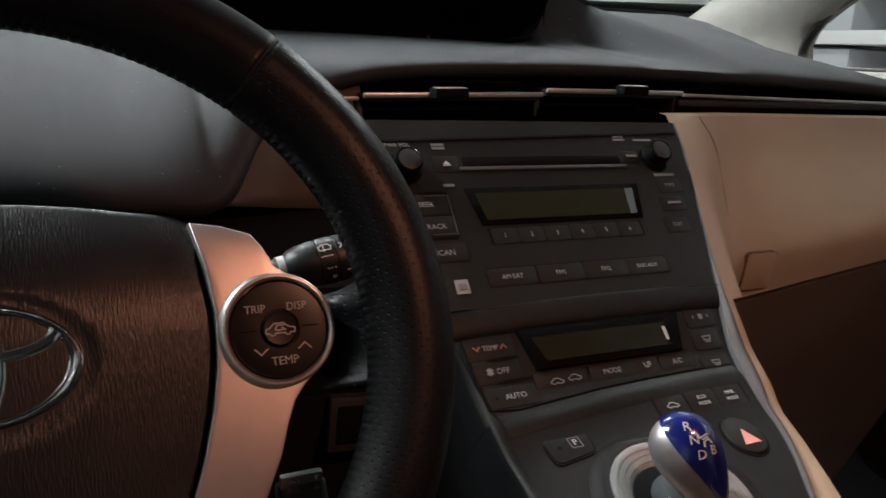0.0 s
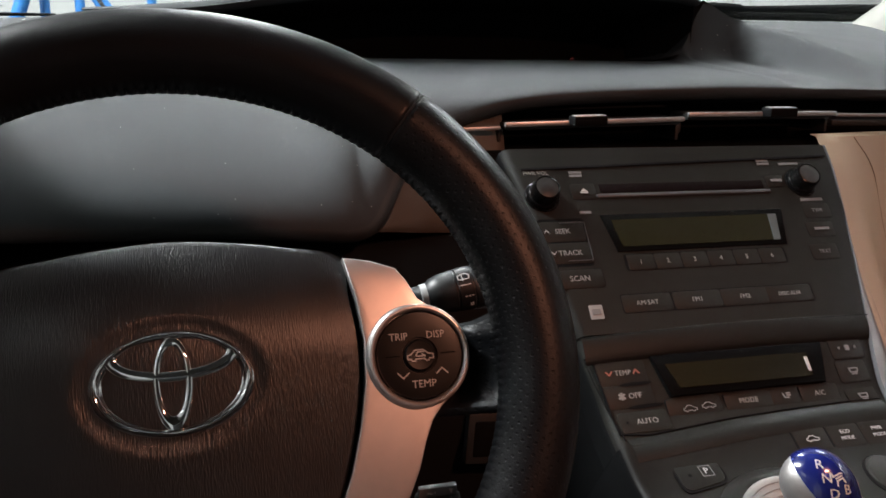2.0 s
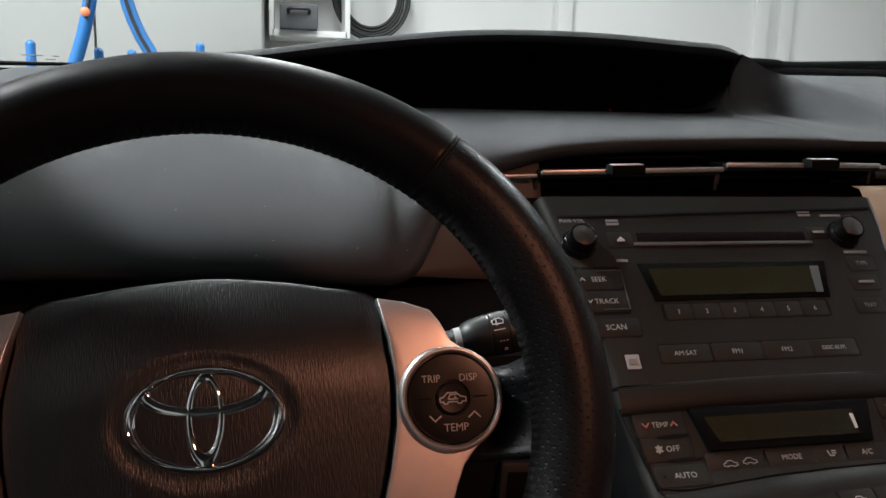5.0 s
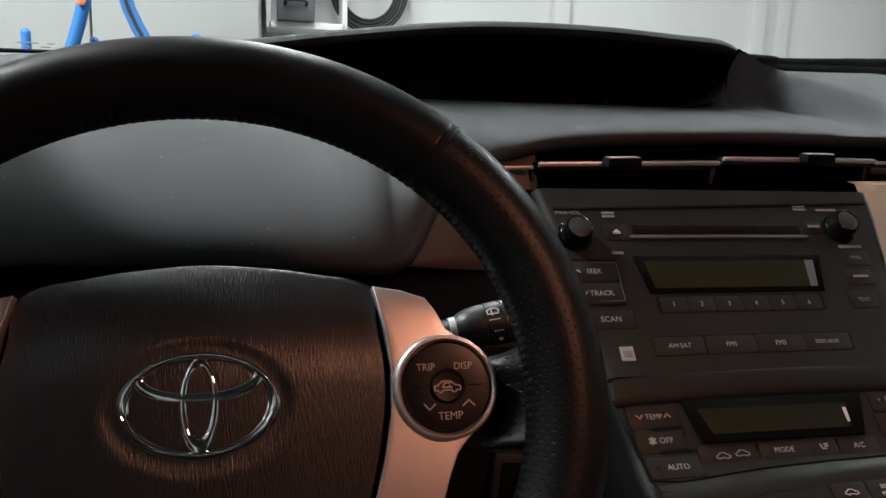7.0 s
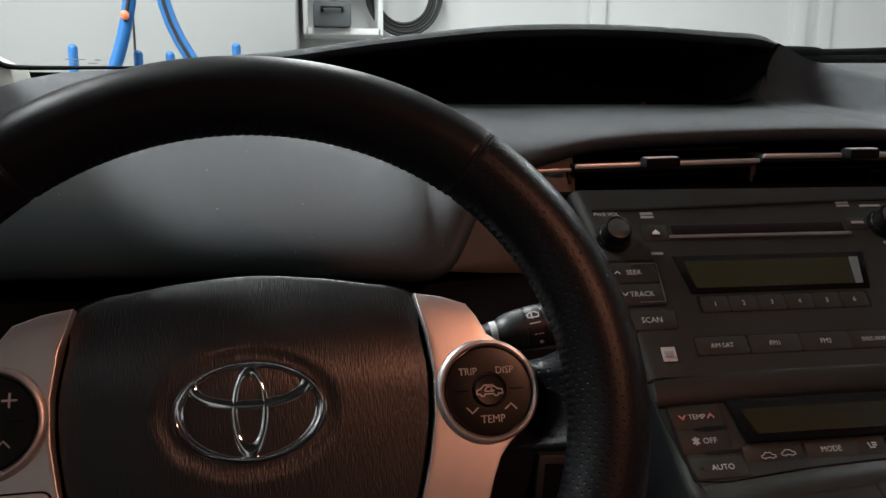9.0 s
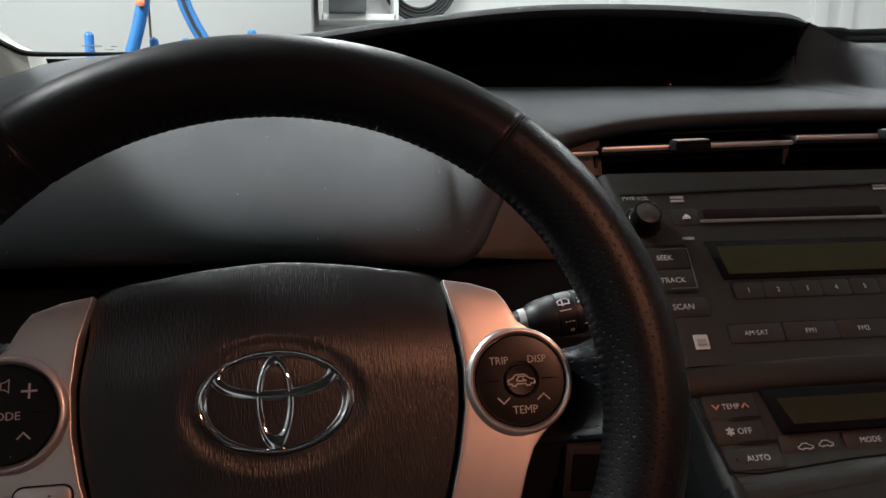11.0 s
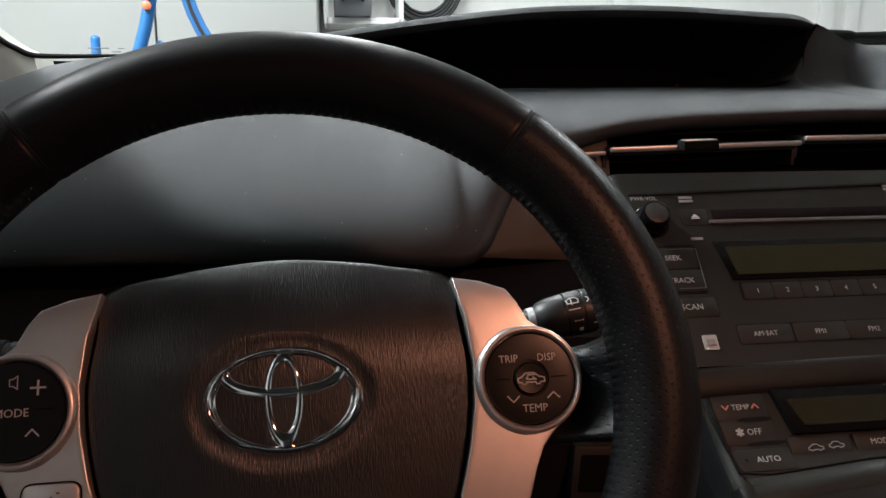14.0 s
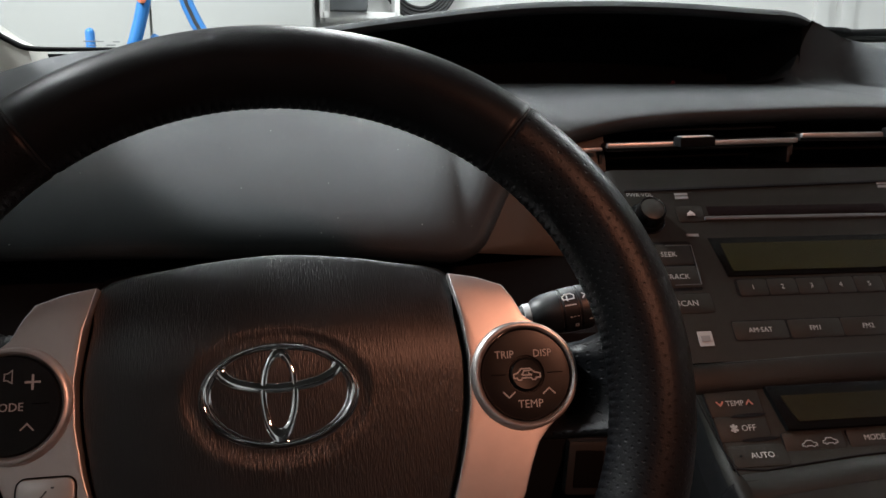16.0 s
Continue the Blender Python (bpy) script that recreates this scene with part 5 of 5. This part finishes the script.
def stitching():
    """Hand stitches that cross the leather's joint along the inside of the rim."""
    bm = bmesh.new()
    k = GATHERS
    for i in range(k):
        a = 2 * math.pi * i / k
        if min(abs(a), abs(a - 2 * math.pi), abs(a - math.pi)) < 0.20 or math.sin(a) < -0.2:
            continue
        p = rim_at(a - 0.004, math.pi - 0.11, 0.0001)
        q = rim_at(a, math.pi, 0.0008)
        r = rim_at(a + 0.004, math.pi + 0.11, 0.0001)
        tube([p, q, r], 0.0003, 5, bm=bm)
    o = part("stitching", bm, THREAD, wheel, "row of black stitches inside the rim")
    return tagged(o, kind="stuff")


stitching()


def hub_pad():
    right = [(0.0810, 0.0575), (0.0833, 0.0344), (0.0856, 0.0133), (0.0846, -0.0071), (0.0808, -0.0269), (0.0753, -0.0464), (0.066, -0.068), (0.052, -0.083)]
    top = [(0.0, 0.0692), (0.0317, 0.0666), (0.0527, 0.0634)]
    half = top + right + [(0.026, -0.090), (0.0, -0.0915)]
    pts = half + [(-x, y) for x, y in half[-2:0:-1]]
    out = [(p.x, p.y) for p in smooth_line([(x, y, 0) for x, y in pts], 5, closed=True)]

    def dome(x, y):
        d = 0.0035 - 0.0090 * (abs(x) / 0.085) ** 2.6 - 0.016 * (max(0, y - 0.008) / 0.058) ** 2
        e = math.hypot(x / 0.0405, (y - 0.001) / 0.0290)
        if e < 1.05:
            f = min(1, (1.05 - e) / 0.15)
            d -= 0.0013 * f * f * (3 - 2 * f)
        return d
    bm = bmesh.new()
    n = len(out)
    c = Vector((0, 0.001, 0))
    rings = []
    for z, f in [(-0.045, 1.0), (-0.012, 1.004), (-0.0045, 1.0), (-0.0015, 0.992), (0, 0.98)] + [(0, 0.98 - 0.98 * k / 34) for k in range(1, 34)]:
        ring = []
        for x, y in out:
            q = c + (Vector((x, y, 0)) - c) * f
            ring.append(bm.verts.new((q.x, q.y, z + (dome(q.x, q.y) if z > -0.01 else -0.003))))
        rings.append(ring)
    for a, b in zip(rings, rings[1:]):
        for i in range(n):
            bm.faces.new((a[i], a[(i + 1) % n], b[(i + 1) % n], b[i]))
    bm.faces.new(rings[0][::-1])
    bm.faces.new(rings[-1])
    return part("hub_pad", bm, PADSKIN, wheel, "grained black airbag cover")


pad = hub_pad()


def badge():
    """Three interlaced chrome ovals, as plain shapes."""
    def band(outer, inner, z0, z1, crown=0.0, n=72):
        """A chrome band between two ovals (centre x, y, half width, half height) with bevelled edges."""
        bm = bmesh.new()
        prof = [(0.0, z0), (0.0, z1 - 0.0009), (0.06, z1 - 0.0004), (0.13, z1 - 0.00008), (0.16, z1)] + [(0.16 + 0.68 * k / 6, z1 + crown * math.sin(math.pi * k / 6)) for k in range(1, 6)] + [(0.84, z1), (0.87, z1 - 0.00008), (0.94, z1 - 0.0004), (1.0, z1 - 0.0009), (1.0, z0)]
        loops = []
        for f, z in prof:
            cx, cy, rx, ry = [a + (b - a) * f for a, b in zip(outer, inner)]
            loops.append([bm.verts.new((cx + rx * math.cos(2 * math.pi * i / n), cy + ry * math.sin(2 * math.pi * i / n), z)) for i in range(n)])
        for a, c in zip(loops, loops[1:]):
            for i in range(n):
                bm.faces.new((a[i], a[(i + 1) % n], c[(i + 1) % n], c[i]))
        return bm
    ex, ey = 0.0005, 0.0010
    outer = part("badge", band((ex, ey, 0.0352, 0.0236), (ex, ey + 0.0011, 0.0292, 0.0200), -0.0015, 0.0022, 0.0022), CHROME, wheel, "chrome badge of three interlaced ovals")
    part("oval", band((ex, ey + 0.0116, 0.0280, 0.0108), (ex, ey + 0.01300, 0.0230, 0.0071), -0.0015, 0.00265, 0.0005), CHROME, outer)
    part("oval", band((ex, ey + 0.0002, 0.0086, 0.0210), (ex, ey + 0.0014, 0.0052, 0.0150), -0.0015, 0.0026, 0.0005), CHROME, outer)


badge()


def spoke(sg):
    """A silver spoke trim with its round key pod; sg is 1 on the passenger side."""
    pod = (0.1126, 0.0038)
    arc = [(pod[0] + 0.0246 * math.cos(a), pod[1] + 0.0246 * math.sin(a)) for a in [radians(d) for d in (72, 48, 24, 0, -24, -46)]]
    pts = [(0.0803, 0.0545), (0.0935, 0.0520), (0.1055, 0.0475), (0.1100, 0.0410), (0.1145, 0.0315)] + arc + [(0.1215, -0.0210), (0.1165, -0.0270), (0.1125, -0.0361), (0.1083, -0.0485), (0.099, -0.068), (0.088, -0.083),
           (0.064, -0.083), (0.0690, -0.066), (0.0766, -0.0464), (0.0821, -0.0269), (0.0859, -0.0071), (0.0869, 0.0133), (0.0846, 0.0344)]
    out = [(sg * x, y) for x, y in pts]
    if sg < 0:
        out = out[::-1]
    s = part("spoke_trim", slab(out, -0.030, -0.0015, 0.0006, 3, dome=lambda x, y: -0.0055 * (max(0, y - 0.020) / 0.035) ** 2 - 0.003 * (max(0, -0.035 - y) / 0.045) ** 2), SILVER, wheel, "silver painted spoke trim")
    cx, cy = sg * pod[0], pod[1]
    rows = []
    for i in range(73):
        a = 2 * math.pi * i / 72
        grow = 0.0010 * sweep((0.25 - sg * math.cos(a) - 0.25 * max(0, math.sin(a))) / 0.6)
        rows.append([(cx + r * math.cos(a), cy + r * math.sin(a), z) for r, z in ((0.0250 + grow, -0.0030), (0.0249 + grow * 0.85, -0.0013), (0.0247 + grow * 0.45, -0.0003), (0.0244 + grow * 0.1, 0.0008), (0.0238, 0.0013), (0.0229, 0.0014), (0.0221, 0.0008), (0.0215, -0.0002), (0.0214, -0.003))])
    bm = grid(rows)
    bmesh.ops.remove_doubles(bm, verts=bm.verts, dist=1e-6)
    part("bezel", bm, SILVER, s)
    well = [(0.0086, 0.0012), (0.0083, 0.0002), (0.001, 0.0002)] if sg > 0 else [(0.0086, 0.0013), (0.001, 0.0013)]
    k = part("key_pad", lathe([(0.0213, -0.004), (0.0213, -0.0002), (0.0205, 0.0008), (0.0150, 0.0013)] + well, 56, m=pose(cx, cy, 0)), KEYPAD, s, "round black key pad")
    if sg > 0:
        part("centre_key", lathe([(0.0078, -0.001), (0.0077, 0.0012), (0.0068, 0.0019), (0.001, 0.0014)], 40, m=pose(cx, cy, 0)), KEYPAD, k)
    part("divider", lines([[(cx - 0.0165, cy + 0.0002), (cx - 0.0102, cy + 0.0002)], [(cx + 0.0102, cy + 0.0002), (cx + 0.0165, cy + 0.0002)]], 0.0005, 0.0014), CAVITY, k)
    if sg > 0:
        lettering("TRIP", 0.0050, cx - 0.0098, cy + 0.0092, 0.0013, PRINT, k, wide=0.92)
        lettering("DISP", 0.0050, cx + 0.0082, cy + 0.0092, 0.0013, PRINT, k, wide=0.92)
        lettering("TEMP", 0.0052, cx + 0.0008, cy - 0.0137, 0.0013, PRINT, k, wide=0.95)
        car_icon(k, cx, cy - 0.0002, 0.0062, 0.0018, PRINT, arrow=True)
        part("arrow", lines([[(cx - 0.0115, cy - 0.0078), (cx - 0.0090, cy - 0.0104), (cx - 0.0062, cy - 0.0080)]], 0.0006, 0.0014), PRINT, k)
        part("arrow", lines([[(cx + 0.0072, cy - 0.0092), (cx + 0.0100, cy - 0.0068), (cx + 0.0126, cy - 0.0094)]], 0.0006, 0.0014), PRINT, k)
    else:
        lettering("MODE", 0.0050, cx - 0.0005, cy - 0.0010, 0.0014, PRINT, k)
        part("plus", lines([[(cx + 0.0070, cy + 0.0094), (cx + 0.0126, cy + 0.0094)], [(cx + 0.0098, cy + 0.0066), (cx + 0.0098, cy + 0.0122)]], 0.0009, 0.0014), PRINT, k)
        part("minus", lines([[(cx - 0.0126, cy + 0.0094), (cx - 0.0078, cy + 0.0094)]], 0.0009, 0.0014), PRINT, k)
        part("speaker_symbol", lines([[(cx - 0.0018, cy + 0.0105), (cx - 0.0018, cy + 0.0134), (cx - 0.0004, cy + 0.0134), (cx + 0.0014, cy + 0.0148), (cx + 0.0014, cy + 0.0092), (cx - 0.0004, cy + 0.0105), (cx - 0.0018, cy + 0.0105)]], 0.0004, 0.0014), PRINT, k)
        part("arrow", lines([[(cx + 0.0058, cy - 0.0105), (cx + 0.0082, cy - 0.0080), (cx + 0.0108, cy - 0.0107)]], 0.0006, 0.0014), PRINT, k)
        part("arrow", lines([[(cx - 0.0108, cy - 0.0080), (cx - 0.0082, cy - 0.0105), (cx - 0.0058, cy - 0.0080)]], 0.0006, 0.0014), PRINT, k)
        v = part("voice_key", slab([(x, y) for x, y in rounded(0.0235, 0.024, 0.004, 4, -0.0965, -0.0390)], -0.004, 0.0002, 0.0012), SILVER, s, "silver voice key")
        part("gap", slab(rounded(0.0247, 0.0252, 0.0045, 4, -0.0965, -0.0390), -0.004, -0.0010), CAVITY, v)
        part("voice_symbol", lines([[(-0.0985, -0.0355), (-0.0960, -0.0325)], [(-0.0938, -0.0310), (-0.0932, -0.0310)], [(-0.0990, -0.0385), (-0.0975, -0.0370)]], 0.0007, 0.0003), GREYBOX, v)
    # leather-covered web that flares from the key pod into the rim
    rows = []
    for k in range(17):
        v = 0.026 - 0.052 * k / 16
        a = math.asin(max(-0.95, min(0.95, v / RB)))
        xr = RA * math.cos(a)
        dv = abs(v - 0.0038)
        x0 = max(0.117, 0.1126 + math.sqrt(max(0, 0.0250 ** 2 - dv * dv))) if v > -0.022 else 0.112 + 0.31 * (v + 0.022)
        row = [(sg * x0, v, -0.030), (sg * x0, v, -0.010)]
        for f in (0.15, 0.3, 0.45, 0.6, 0.75, 0.9, 1.0):
            x = x0 + (xr - 0.006 - x0) * f
            edge = 0.012 * max(0, 1 - (0.024 - v) / 0.012) ** 2
            dip = 0.0075 * math.sin(math.pi * f) * max(0, 1 - k / 8)
            row.append((sg * x, v - dip, -0.010 + (RW + 0.012 + 0.010) * f ** 1.7 - edge))
        row.append((sg * (xr - 0.006), v, -0.008))
        rows.append(row)
    bm = grid(rows)
    part("spoke_web", bm, PERFO, wheel, "perforated leather web between key pod and rim").modifiers.new("thick", "SOLIDIFY").thickness = 0.003


spoke(1)
spoke(-1)
part("lower_spoke", slab([(-0.075, -0.075), (0.075, -0.075), (0.060, -0.140), (-0.060, -0.140)], -0.03, -0.008, 0.004), BLACK, wheel)

# cruise lever below the right spoke
cr = part("cruise_lever", box(0.022, 0.046, 0.016, 0.004, 3, m=pose(0.1225, -0.0865, -0.038)), BLACK, wheel, "short black cruise lever with printed words")
part("lever_end", box(0.020, 0.007, 0.004, 0.0015, m=pose(0.1215, -0.0632, -0.0312, 30)), SATIN, cr, "satin end of the lever")
for txt, dx, dy, tri in (("SET", -0.0035, 0.0203, -1), ("RES", -0.0040, 0.0160, 1)):
    lettering(txt, 0.0038, 0.1215 + dx, -0.0835 + dy, -0.0290 if tri < 0 else -0.0299, PRINT if tri < 0 else DIMPRINT, cr)
    part("arrow", slab([(0.1280 - 0.0015, -0.0835 + dy - 0.0014 * tri), (0.1280 + 0.0015, -0.0835 + dy - 0.0014 * tri), (0.1280, -0.0835 + dy + 0.0016 * tri)][::tri], -0.0300, -0.0285 if tri < 0 else -0.0296), PRINT if tri < 0 else DIMPRINT, cr)
part("print", box(0.008, 0.0032, 0.0006, m=pose(0.1190, -0.0760, -0.0299)), DIMPRINT, cr)
part("arrow", slab([(0.1262, -0.0762), (0.1292, -0.0778), (0.1292, -0.0746)], -0.0300, -0.0296), DIMPRINT, cr)
